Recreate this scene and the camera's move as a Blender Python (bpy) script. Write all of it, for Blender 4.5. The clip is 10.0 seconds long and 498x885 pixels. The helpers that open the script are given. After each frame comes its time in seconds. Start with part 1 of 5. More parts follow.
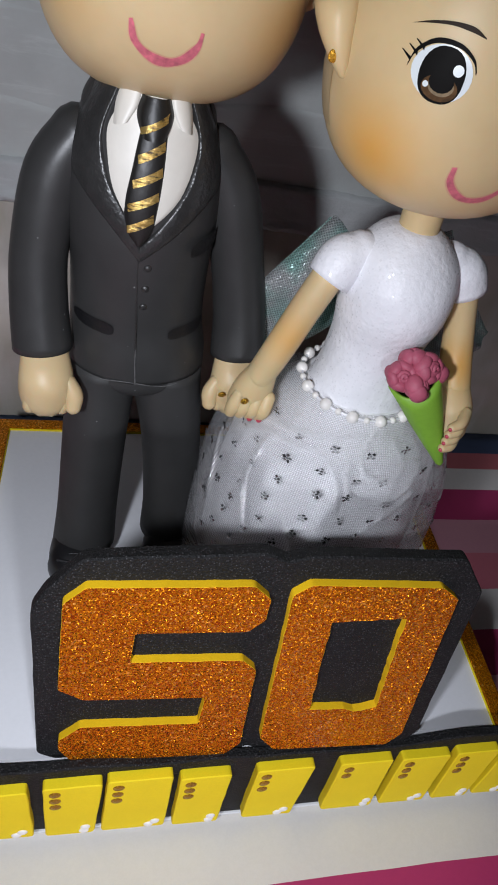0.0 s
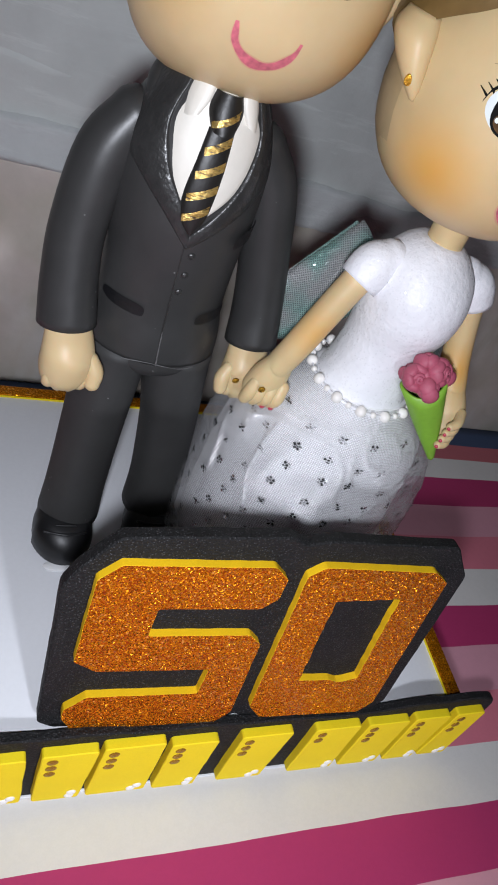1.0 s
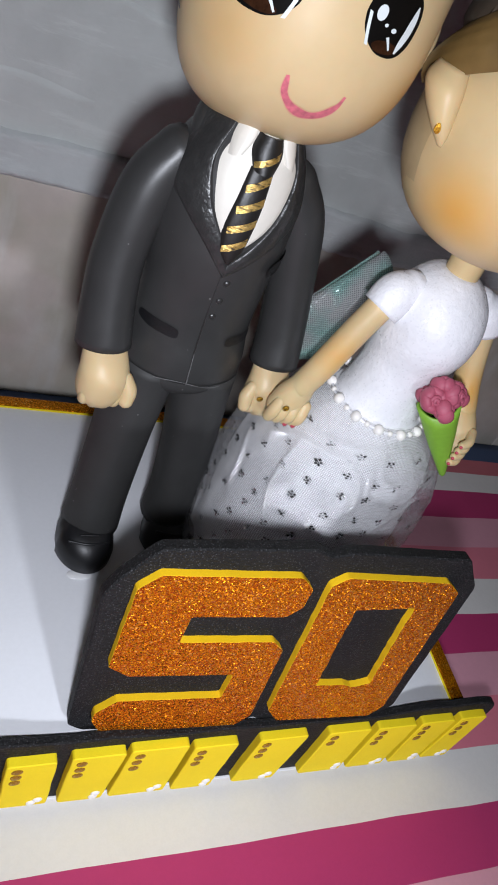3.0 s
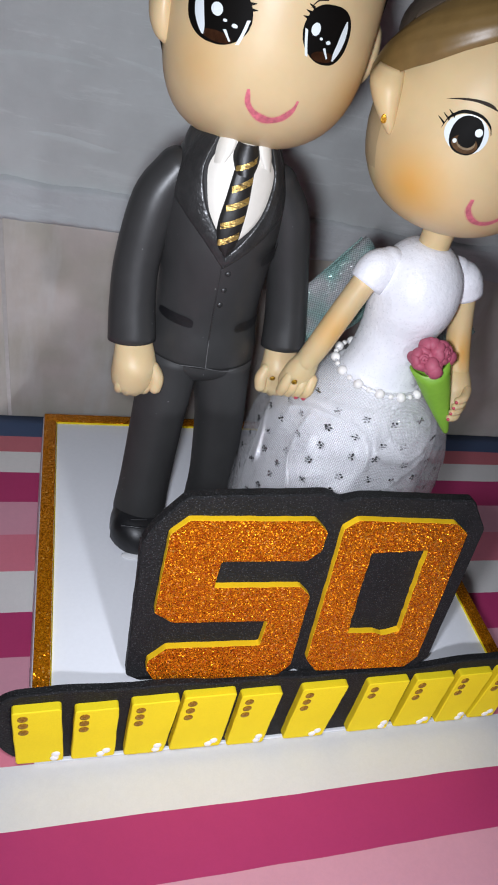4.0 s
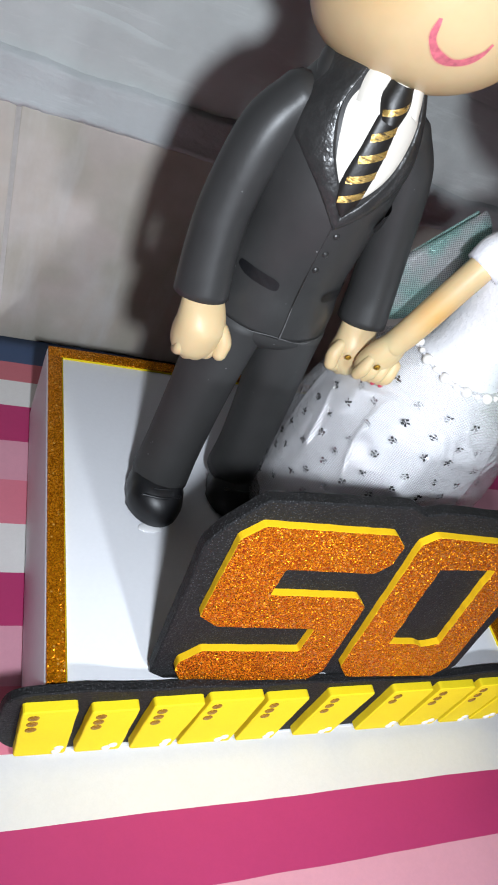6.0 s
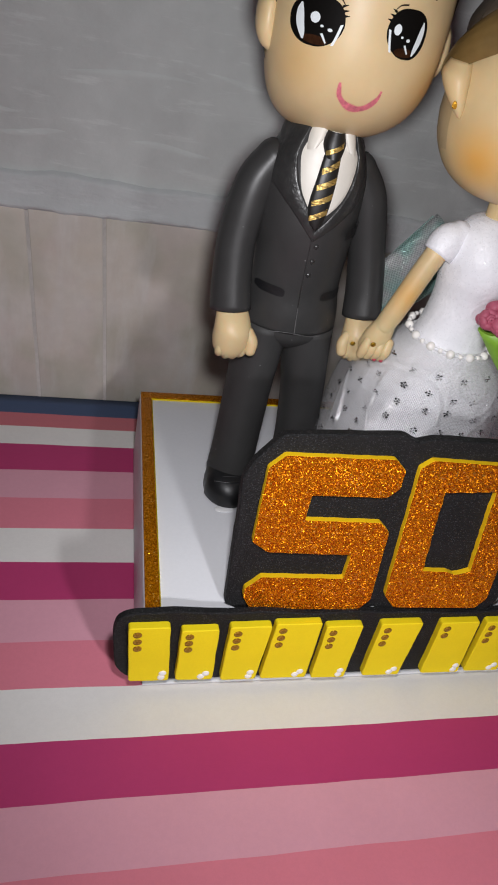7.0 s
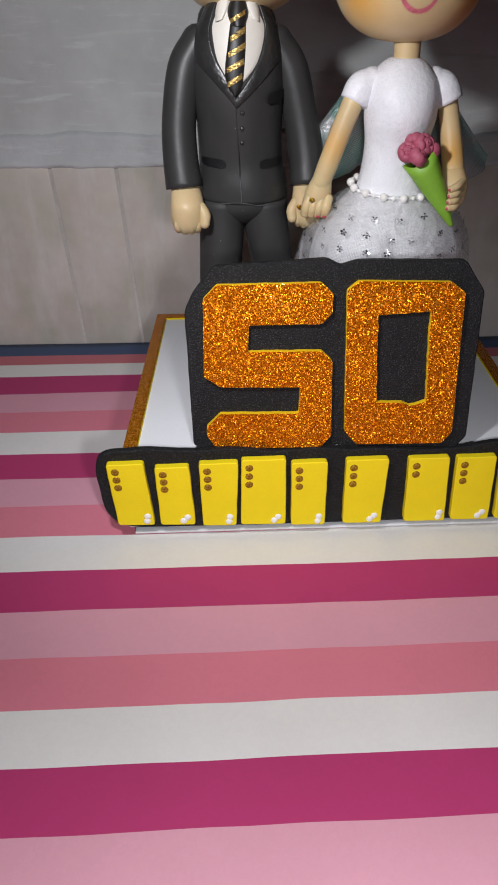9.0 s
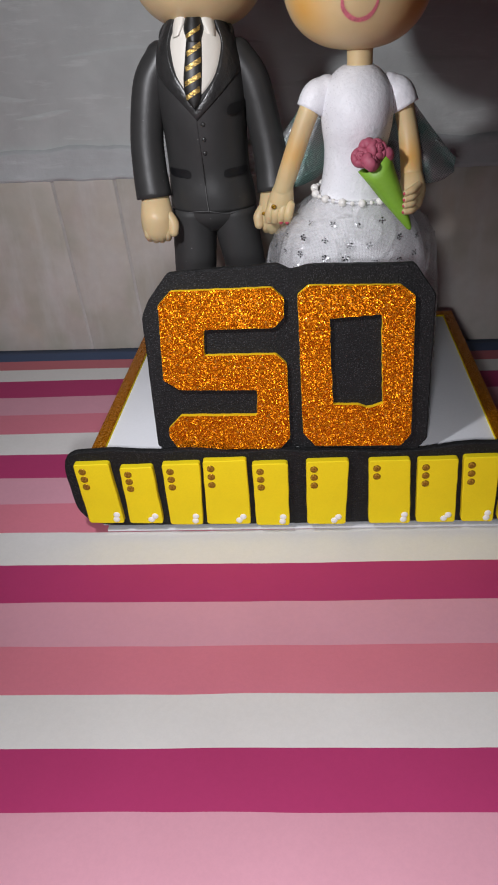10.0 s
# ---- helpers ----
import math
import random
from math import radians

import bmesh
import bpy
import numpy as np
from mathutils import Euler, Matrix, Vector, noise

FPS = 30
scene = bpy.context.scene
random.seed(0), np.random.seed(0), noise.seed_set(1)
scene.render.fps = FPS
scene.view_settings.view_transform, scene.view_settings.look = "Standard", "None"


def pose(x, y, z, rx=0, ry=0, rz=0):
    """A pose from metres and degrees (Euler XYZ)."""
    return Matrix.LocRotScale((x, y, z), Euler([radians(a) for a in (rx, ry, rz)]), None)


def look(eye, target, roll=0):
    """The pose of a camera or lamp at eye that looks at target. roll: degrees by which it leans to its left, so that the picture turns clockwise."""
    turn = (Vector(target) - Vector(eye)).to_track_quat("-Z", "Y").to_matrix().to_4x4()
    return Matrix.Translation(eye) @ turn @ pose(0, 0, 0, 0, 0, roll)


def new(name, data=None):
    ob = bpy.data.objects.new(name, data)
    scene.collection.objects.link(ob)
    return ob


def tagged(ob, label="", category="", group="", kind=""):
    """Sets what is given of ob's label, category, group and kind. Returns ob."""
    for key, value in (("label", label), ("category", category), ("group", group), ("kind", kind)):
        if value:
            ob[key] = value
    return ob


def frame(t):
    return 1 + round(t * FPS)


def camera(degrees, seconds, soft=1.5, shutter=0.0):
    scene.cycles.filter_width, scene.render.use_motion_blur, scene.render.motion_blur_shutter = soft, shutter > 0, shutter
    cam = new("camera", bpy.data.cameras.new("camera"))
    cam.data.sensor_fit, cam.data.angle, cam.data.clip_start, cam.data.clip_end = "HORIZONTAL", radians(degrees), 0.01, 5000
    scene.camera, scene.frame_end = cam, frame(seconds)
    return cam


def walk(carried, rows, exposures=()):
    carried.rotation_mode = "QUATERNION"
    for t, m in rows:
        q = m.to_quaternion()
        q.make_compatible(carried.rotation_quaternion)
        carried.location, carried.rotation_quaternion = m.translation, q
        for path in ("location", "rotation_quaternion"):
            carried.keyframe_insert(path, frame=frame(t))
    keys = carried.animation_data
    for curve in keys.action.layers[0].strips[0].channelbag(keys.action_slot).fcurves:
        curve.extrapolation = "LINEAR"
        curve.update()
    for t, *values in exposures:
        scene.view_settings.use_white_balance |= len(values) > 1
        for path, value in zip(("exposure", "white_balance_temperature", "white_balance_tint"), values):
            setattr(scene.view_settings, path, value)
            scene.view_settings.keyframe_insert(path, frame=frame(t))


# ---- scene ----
cam = camera(38.762, 10.0, soft=1.9)
PATH = [
    (0, (-0.05034, -0.08000, 0.22344), (0.02375, 0.13782, 0.03092), 14.236),
    (0.5, (-0.05962, -0.07897, 0.21935), (0.03302, 0.12975, 0.02479), 18.677),
    (1, (-0.08312, -0.07617, 0.22341), (0.03587, 0.12327, 0.03350), 25.291),
    (1.5, (-0.08668, -0.07606, 0.22084), (0.03455, 0.12212, 0.03103), 25.179),
    (2, (-0.09324, -0.07416, 0.22746), (0.03532, 0.12253, 0.04096), 27.302),
    (2.2, (-0.09473, -0.07298, 0.22428), (0.03359, 0.12375, 0.03764), 27.727),
    (3.3, (-0.09836, -0.08604, 0.22871), (0.02438, 0.11782, 0.04602), 25.360),
    (3.5, (-0.09595, -0.09542, 0.22940), (0.02177, 0.11443, 0.05021), 22.522),
    (4, (-0.09235, -0.11650, 0.23020), (0.00486, 0.10514, 0.05292), 16.580),
    (4.5, (-0.10711, -0.09565, 0.21969), (0.00576, 0.10596, 0.02835), 23.743),
    (5, (-0.11684, -0.06856, 0.20679), (0.00922, 0.11543, 0.00614), 31.769),
    (5.5, (-0.12004, -0.06635, 0.20807), (0.01221, 0.11781, 0.01162), 33.291),
    (5.7, (-0.12069, -0.06729, 0.20938), (0.01137, 0.11733, 0.01323), 32.828),
    (6.8, (-0.11573, -0.13162, 0.22950), (-0.02102, 0.09176, 0.05307), 15.578),
    (7, (-0.11075, -0.15122, 0.22613), (-0.03602, 0.08182, 0.05261), 13.074),
    (7.5, (-0.09599, -0.18833, 0.22488), (-0.03353, 0.05744, 0.06458), 9.013),
    (8, (-0.07205, -0.20794, 0.19477), (-0.03093, 0.03733, 0.02698), 3.976),
    (8.5, (-0.06236, -0.21587, 0.18771), (-0.03436, 0.03377, 0.02371), 2.703),
    (9, (-0.04710, -0.22063, 0.18624), (-0.03320, 0.03123, 0.02384), 0.314),
    (9.5, (-0.02521, -0.22534, 0.18397), (-0.02561, 0.02833, 0.02381), -1.683),
    (10, (-0.00855, -0.22741, 0.18804), (-0.02081, 0.02593, 0.02782), -2.609),
]
walk(cam, [(t, look(eye, target, roll)) for t, eye, target, roll in PATH],
     [(0.0, -0.50, 6150, 14), (1.0, -0.25, 6150, 14), (4.0, -0.13, 6100, 14), (4.5, 0.28, 6000, 8), (5.0, 0.72, 6000, 7), (5.7, 0.56, 6000, 8), (7.0, -0.45, 6600, 15), (7.5, -0.36, 6650, 15),
      (8.0, -0.15, 6500, 15), (8.5, -0.31, 6500, 15), (9.0, -0.40, 6500, 15), (10.0, -0.45, 6500, 15)])

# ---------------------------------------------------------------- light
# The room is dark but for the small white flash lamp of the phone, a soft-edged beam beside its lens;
# it stays fixed where the phone is mostly held; a second copy, added where it has drawn back, burns too and fills the
# shadows.
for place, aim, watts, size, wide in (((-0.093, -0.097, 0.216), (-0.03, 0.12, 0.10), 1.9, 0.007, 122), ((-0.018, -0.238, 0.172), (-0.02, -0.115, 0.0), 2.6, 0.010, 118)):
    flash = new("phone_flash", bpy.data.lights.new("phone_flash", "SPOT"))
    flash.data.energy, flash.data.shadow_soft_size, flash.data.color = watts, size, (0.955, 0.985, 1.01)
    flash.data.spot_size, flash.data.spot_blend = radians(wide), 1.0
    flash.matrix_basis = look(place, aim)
world = bpy.data.worlds.new("dim_room")
scene.world = world
world.use_nodes = True
world.node_tree.nodes["Background"].inputs[0].default_value = (0.9, 0.95, 1.0, 1)
world.node_tree.nodes["Background"].inputs[1].default_value = 0.011

# ---------------------------------------------------------------- materials


class Nodes:
    """A short way to write node materials."""

    def __init__(self, name):
        self.mat = bpy.data.materials.new(name)
        self.mat.use_nodes = True
        self.tree = self.mat.node_tree
        self.bsdf = self.tree.nodes["Principled BSDF"]
        self.coord = self.add("ShaderNodeTexCoord").outputs["Object"]

    def add(self, kind, **props):
        node = self.tree.nodes.new(kind)
        for key, value in props.items():
            if key == "operation":
                node.operation = value
            elif key == "blend_type":
                node.blend_type = value
            elif key == "data_type":
                node.data_type = value
            elif key == "feature":
                node.feature = value
        return node

    def link(self, a, b):
        self.tree.links.new(a, b)

    def put(self, socket, value):
        target = self.bsdf.inputs[socket]
        if isinstance(value, bpy.types.NodeSocket):
            self.link(value, target)
        elif isinstance(value, tuple):
            target.default_value = (*value, 1)
        else:
            target.default_value = value

    def noise(self, scale, detail=4.0, rough=0.55, vector=None):
        node = self.add("ShaderNodeTexNoise")
        node.inputs["Scale"].default_value, node.inputs["Detail"].default_value, node.inputs["Roughness"].default_value = scale, detail, rough
        self.link(vector or self.coord, node.inputs["Vector"])
        return node.outputs["Fac"]

    def ramp(self, fac, a, b, lo=0.0, hi=1.0):
        node = self.add("ShaderNodeValToRGB")
        node.color_ramp.elements[0].position, node.color_ramp.elements[1].position = lo, hi
        node.color_ramp.elements[0].color, node.color_ramp.elements[1].color = (*a, 1), (*b, 1)
        self.link(fac, node.inputs[0])
        return node.outputs[0]

    def mix(self, fac, a, b, how="MIX"):
        node = self.add("ShaderNodeMixRGB", blend_type=how)
        for socket, value in zip(node.inputs, (fac, a, b)):
            if isinstance(value, bpy.types.NodeSocket):
                self.link(value, socket)
            elif isinstance(value, tuple):
                socket.default_value = (*value, 1)
            else:
                socket.default_value = value
        return node.outputs[0]

    def maths(self, how, a, b=0.0):
        node = self.add("ShaderNodeMath", operation=how)
        for socket, value in zip(node.inputs, (a, b)):
            if isinstance(value, bpy.types.NodeSocket):
                self.link(value, socket)
            else:
                socket.default_value = value
        return node.outputs[0]

    def vec(self, how, a, b=(0, 0, 0)):
        node = self.add("ShaderNodeVectorMath", operation=how)
        for socket, value in zip(node.inputs, (a, b)):
            if isinstance(value, bpy.types.NodeSocket):
                self.link(value, socket)
            else:
                socket.default_value = value
        return node.outputs["Value" if how in ("DISTANCE", "LENGTH", "DOT_PRODUCT") else "Vector"]

    def bump(self, height, strength, distance):
        node = self.add("ShaderNodeBump")
        node.inputs["Strength"].default_value, node.inputs["Distance"].default_value = strength, distance
        self.link(height, node.inputs["Height"])
        self.put("Normal", node.outputs[0])
        return node

    def cells(self, scale, vector=None):
        node = self.add("ShaderNodeTexVoronoi")
        node.inputs["Scale"].default_value = scale
        self.link(vector or self.coord, node.inputs["Vector"])
        return node


def plain(name, color, rough=0.5, var=0.08, scale=60, bump=0.2, grain=900, depth=0.0003, metal=0.0, spec=0.5):
    """A surface with slow stains and fine grain."""
    n = Nodes(name)
    a, b = tuple(c * (1 - var) for c in color), tuple(min(1, c * (1 + var)) for c in color)
    slow = n.ramp(n.noise(scale), a, b, 0.3, 0.7)
    n.put("Base Color", n.mix(0.35, slow, n.ramp(n.noise(grain, 2), a, b, 0.35, 0.65)))
    n.put("Roughness", n.maths("ADD", n.maths("MULTIPLY", n.noise(scale * 3), 0.16), rough - 0.08))
    n.put("Metallic", metal)
    n.put("Specular IOR Level", spec)
    n.bump(n.noise(grain, 3), bump, depth)
    return n.mat


def glitter(name, dark, light, scale, spread=0.9, metal=0.8, rough=0.28, spec=0.15, shine=0.0):
    """Small mirror flakes, each turned its own way, and here and there a larger one."""
    n = Nodes(name)
    cell = n.cells(scale)
    turned = n.vec("SUBTRACT", cell.outputs["Color"], (0.5, 0.5, 0.5))
    turned = n.vec("MULTIPLY", turned, (spread, spread, spread))
    normal = n.add("ShaderNodeNewGeometry").outputs["Normal"]
    sep = n.add("ShaderNodeSeparateColor")
    n.link(cell.outputs["Color"], sep.inputs[0])
    tone = n.ramp(sep.outputs[1], dark, light, 0.1, 0.9)
    gloss = n.maths("ADD", n.maths("MULTIPLY", sep.outputs[2], 0.34), rough - 0.14)
    if shine:
        large = n.cells(scale * 0.42)
        parts = n.add("ShaderNodeSeparateColor")
        n.link(large.outputs["Color"], parts.inputs[0])
        on = n.maths("MULTIPLY", n.maths("GREATER_THAN", parts.outputs[0], 1 - shine), n.maths("LESS_THAN", large.outputs["Distance"], 0.42))
        facing = n.vec("MULTIPLY", n.vec("SUBTRACT", large.outputs["Color"], (1 - shine / 2, 0.5, 0.5)), (0.0, 0.34, 0.34))
        turned = n.mix(on, turned, facing)
        tone = n.mix(on, tone, (1.0, 0.50, 0.09))
        gloss = n.mix(on, gloss, (0.16, 0.16, 0.16))
    n.put("Normal", n.vec("NORMALIZE", n.vec("ADD", normal, turned)))
    n.put("Base Color", tone)
    n.put("Metallic", metal)
    n.put("Specular IOR Level", spec)
    n.put("Roughness", gloss)
    return n.mat


def foam(name, color, bump=0.5, grain=2600, rough=0.75, speck=0.0, var=0.2, spec=0.3):
    """Craft foam sheet: matt, finely pored."""
    n = Nodes(name)
    pores = n.noise(grain, 2, 0.6)
    a, b = tuple(c * (1 - var) for c in color), tuple(min(1, c * (1 + var)) for c in color)
    tone = n.mix(0.5, n.ramp(n.noise(90), a, b, 0.3, 0.7), n.ramp(pores, a, b, 0.4, 0.6))
    if speck:
        dots = n.cells(1700)
        sep = n.add("ShaderNodeSeparateColor")
        n.link(dots.outputs["Color"], sep.inputs[0])
        dot = n.maths("MULTIPLY", n.ramp(dots.outputs["Distance"], (1, 1, 1), (0, 0, 0), 0.12, 0.36), n.maths("GREATER_THAN", sep.outputs[0], 0.35))
        tone = n.mix(dot, tone, (speck, speck, speck * 1.05))
    n.put("Base Color", tone)
    n.put("Roughness", rough)
    n.put("Specular IOR Level", spec)
    n.bump(pores, bump, 0.0006)
    return n.mat


def striped_cloth():
    """Cotton cloth in woven bands of magenta, rose, pink and white, with a blue band along its far hem."""
    n = Nodes("striped_cloth")
    sep = n.add("ShaderNodeSeparateXYZ")
    n.link(n.coord, sep.inputs[0])
    wobble = n.maths("MULTIPLY", n.maths("SUBTRACT", n.noise(14, 2), 0.5), 0.0022)
    y = n.maths("ADD", sep.outputs["Y"], wobble)
    drift = n.maths("DIVIDE", n.maths("ADD", sep.outputs["Y"], 0.070), 0.030)   # the bands are woven a little unevenly
    y = n.maths("ADD", y, n.maths("DIVIDE", 0.0023, n.maths("ADD", 1.0, n.maths("MULTIPLY", drift, drift))))
    step = n.maths("FLOOR", n.maths("MODULO", n.maths("ADD", n.maths("DIVIDE", n.maths("SUBTRACT", y, 0.0028), 0.0201), 400.0), 4.0))
    rose, pink, magenta, white = (0.72, 0.215, 0.285), (0.72, 0.350, 0.435), (0.475, 0.044, 0.158), (0.79, 0.77, 0.745)
    tone = n.mix(n.maths("COMPARE", step, 0.0), white, rose)
    tone = n.mix(n.maths("COMPARE", step, 1.0), tone, pink)
    tone = n.mix(n.maths("COMPARE", step, 2.0), tone, magenta)
    far = n.maths("GREATER_THAN", y, 0.1585)
    tone = n.mix(far, tone, (0.58, 0.17, 0.20))
    tone = n.mix(n.maths("GREATER_THAN", y, 0.1705), tone, (0.065, 0.10, 0.19))
    stains = n.ramp(n.noise(22, 5, 0.6), (0.86, 0.85, 0.84), (1, 1, 1), 0.35, 0.65)
    tone = n.mix(0.35, tone, stains, "MULTIPLY")
    weave = n.mix(0.5, n.noise(1600, 2), n.noise(500, 2))
    n.put("Base Color", n.mix(0.06, tone, n.ramp(weave, (0.5, 0.5, 0.5), (1, 1, 1), 0.4, 0.6), "MULTIPLY"))
    n.put("Roughness", 0.62)
    n.put("Specular IOR Level", 0.3)
    n.bump(weave, 0.08, 0.0003)
    return n.mat


def painted_skin(name, color, blush, cheeks):
    """Polished modelling clay with an airbrushed blush on the cheeks."""
    n = Nodes(name)
    a, b = tuple(c * 0.95 for c in color), tuple(c * 1.05 for c in color)
    tone = n.ramp(n.noise(70), a, b, 0.35, 0.65)
    for place, reach, strong in cheeks:
        near = n.vec("DISTANCE", n.coord, place)
        tone = n.mix(n.ramp(near, (strong, strong, strong), (0, 0, 0), 0.05 * reach, reach), tone, blush)
    n.put("Base Color", tone)
    n.put("Roughness", n.maths("ADD", n.maths("MULTIPLY", n.noise(60), 0.2), 0.34))
    n.put("Specular IOR Level", 0.35)
    n.put("Subsurface Weight", 0.12)
    n.put("Subsurface Scale", 0.002)
    n.bump(n.noise(500, 3), 0.05, 0.0003)
    return n.mat


def satin():
    """Plain white satin, the stuffed bell under the net."""
    n = Nodes("skirt_satin")
    folds = n.noise(75, 3, 0.5)
    n.put("Base Color", n.ramp(folds, (0.79, 0.79, 0.81), (0.88, 0.88, 0.90), 0.3, 0.7))
    n.put("Roughness", 0.45)
    n.put("Specular IOR Level", 0.5)
    n.put("Sheen Weight", 0.3)
    n.bump(n.maths("ADD", folds, n.maths("MULTIPLY", n.noise(1500, 2), 0.03)), 0.4, 0.0016)
    return n.mat


def tulle(name, sheer, dense, metal, rough, relief):
    """Sheer shiny organza: a fine grid of glossy threads that catch the light along the folds."""
    n = Nodes(name)
    sep = n.add("ShaderNodeSeparateXYZ")
    n.link(n.coord, sep.inputs[0])
    reach = n.vec("LENGTH", n.vec("MULTIPLY", n.coord, (1.0, 1.15, 0.0)))
    level = n.maths("ADD", n.maths("SUBTRACT", sep.outputs["Z"], n.maths("MULTIPLY", reach, 0.85)), n.maths("MULTIPLY", n.noise(60, 2), 0.0016))
    round_ = n.maths("ADD", n.maths("MULTIPLY", n.maths("ARCTAN2", sep.outputs["Y"], sep.outputs["X"]), 0.036), n.maths("MULTIPLY", n.noise(45, 2), 0.0014))
    thread = n.maths("SINE", n.maths("MULTIPLY", level, 10400.0))
    across = n.maths("SINE", n.maths("MULTIPLY", round_, 9000.0))
    net = n.maths("MAXIMUM", thread, across)
    n.put("Base Color", n.ramp(net, (0.72, 0.72, 0.75), (0.96, 0.96, 0.97), 0.2, 1.0))
    n.put("Roughness", n.ramp(n.noise(240, 3), (rough * 0.7,) * 3, (rough * 1.3,) * 3, 0.35, 0.65))
    # short runs of thread that lie their own way and flash
    place = n.add("ShaderNodeCombineXYZ")
    n.link(n.maths("MULTIPLY", round_, 330.0), place.inputs[0])
    n.link(n.maths("MULTIPLY", level, 1655.0), place.inputs[1])
    cell = n.cells(1.0, place.outputs[0])
    sep2 = n.add("ShaderNodeSeparateColor")
    n.link(cell.outputs["Color"], sep2.inputs[0])
    flash = n.maths("GREATER_THAN", sep2.outputs[0], 0.55)
    n.put("Metallic", metal)
    n.put("Specular IOR Level", 1.0)
    n.put("Alpha", n.ramp(net, (sheer, sheer, sheer), (dense, dense, dense), 0.2, 1.0))
    folds = n.maths("ADD", n.maths("MULTIPLY", n.noise(150, 2, 0.4), 0.30), n.maths("MULTIPLY", n.noise(420, 2), 0.10))
    grid = n.maths("ADD", n.maths("MULTIPLY", thread, relief), n.maths("MULTIPLY", across, 0.011))
    lump = n.add("ShaderNodeBump")
    lump.inputs["Strength"].default_value, lump.inputs["Distance"].default_value = 0.9, 0.0034
    n.link(n.maths("ADD", folds, grid), lump.inputs["Height"])
    tilt = n.add("ShaderNodeVectorMath", operation="SCALE")
    n.link(n.vec("SUBTRACT", cell.outputs["Color"], (0.775, 0.5, 0.5)), tilt.inputs[0])
    n.link(n.maths("MULTIPLY", flash, 0.75), tilt.inputs["Scale"])
    n.put("Normal", lump.outputs[0])
    n.put("Coat Normal", n.vec("NORMALIZE", n.vec("ADD", lump.outputs[0], tilt.outputs[0])))
    n.put("Coat Weight", flash)
    n.put("Coat Roughness", 0.18)
    n.put("Coat IOR", 2.7)
    return n.mat


def sparkling_clay():
    """White clay dusted with fine clear glitter."""
    n = Nodes("white_glitter_clay")
    cell = n.cells(1750)
    lump = n.add("ShaderNodeBump")
    lump.inputs["Strength"].default_value, lump.inputs["Distance"].default_value = 0.36, 0.0009
    n.link(n.noise(520, 3), lump.inputs["Height"])
    sep = n.add("ShaderNodeSeparateColor")
    n.link(cell.outputs["Color"], sep.inputs[0])
    flake = n.maths("MULTIPLY", n.maths("GREATER_THAN", sep.outputs[0], 0.80), n.maths("LESS_THAN", cell.outputs["Distance"], 0.45))
    turned = n.vec("MULTIPLY", n.vec("SUBTRACT", cell.outputs["Color"], (0.90, 0.5, 0.5)), (0.3, 0.60, 0.60))
    scaled = n.add("ShaderNodeVectorMath", operation="SCALE")
    n.link(turned, scaled.inputs[0])
    n.link(flake, scaled.inputs["Scale"])
    n.put("Normal", lump.outputs[0])
    n.put("Coat Normal", n.vec("NORMALIZE", n.vec("ADD", lump.outputs[0], scaled.outputs[0])))
    n.put("Coat Weight", flake)
    n.put("Coat Roughness", 0.16)
    n.put("Coat IOR", 1.65)
    n.put("Base Color", n.ramp(n.noise(110), (0.74, 0.74, 0.77), (0.84, 0.84, 0.87), 0.3, 0.7))
    n.put("Specular IOR Level", 0.4)
    n.put("Roughness", 0.48)
    return n.mat


def iridescent():
    """Woven net ribbon with glitter, turning from silver to sea green along its middle."""
    n = Nodes("iridescent_ribbon")
    sep = n.add("ShaderNodeSeparateXYZ")
    n.link(n.coord, sep.inputs[0])
    lean = n.maths("ADD", sep.outputs["X"], n.maths("MULTIPLY", sep.outputs["Z"], 0.5))
    rise = n.maths("SUBTRACT", sep.outputs["Z"], n.maths("MULTIPLY", sep.outputs["X"], 0.5))
    weave = n.maths("MAXIMUM", n.maths("SINE", n.maths("MULTIPLY", lean, 9800.0)), n.maths("SINE", n.maths("MULTIPLY", rise, 8600.0)))
    cell = n.cells(4600)
    hue = n.add("ShaderNodeSeparateColor")
    n.link(cell.outputs["Color"], hue.inputs[0])
    turned = n.vec("MULTIPLY", n.vec("SUBTRACT", cell.outputs["Color"], (0.5, 0.5, 0.5)), (0.62, 0.62, 0.62))
    normal = n.add("ShaderNodeNewGeometry").outputs["Normal"]
    n.put("Normal", n.vec("NORMALIZE", n.vec("ADD", normal, turned)))
    silver = n.ramp(hue.outputs[0], (0.62, 0.64, 0.64), (0.95, 0.96, 0.96), 0.1, 0.9)
    green = n.ramp(hue.outputs[1], (0.28, 0.58, 0.52), (0.66, 1.0, 0.92), 0.1, 0.9)
    tone = n.mix(n.ramp(n.noise(95, 2), (0, 0, 0), (0.9, 0.9, 0.9), 0.40, 0.62), silver, green)
    n.put("Base Color", n.mix(n.ramp(weave, (0.55, 0.55, 0.55), (0, 0, 0), 0.1, 0.8), tone, (0.10, 0.12, 0.125)))
    n.put("Alpha", n.ramp(weave, (0.85, 0.85, 0.85), (1, 1, 1), 0.1, 0.8))
    n.put("Metallic", 0.4)
    n.put("Roughness", 0.27)
    return n.mat


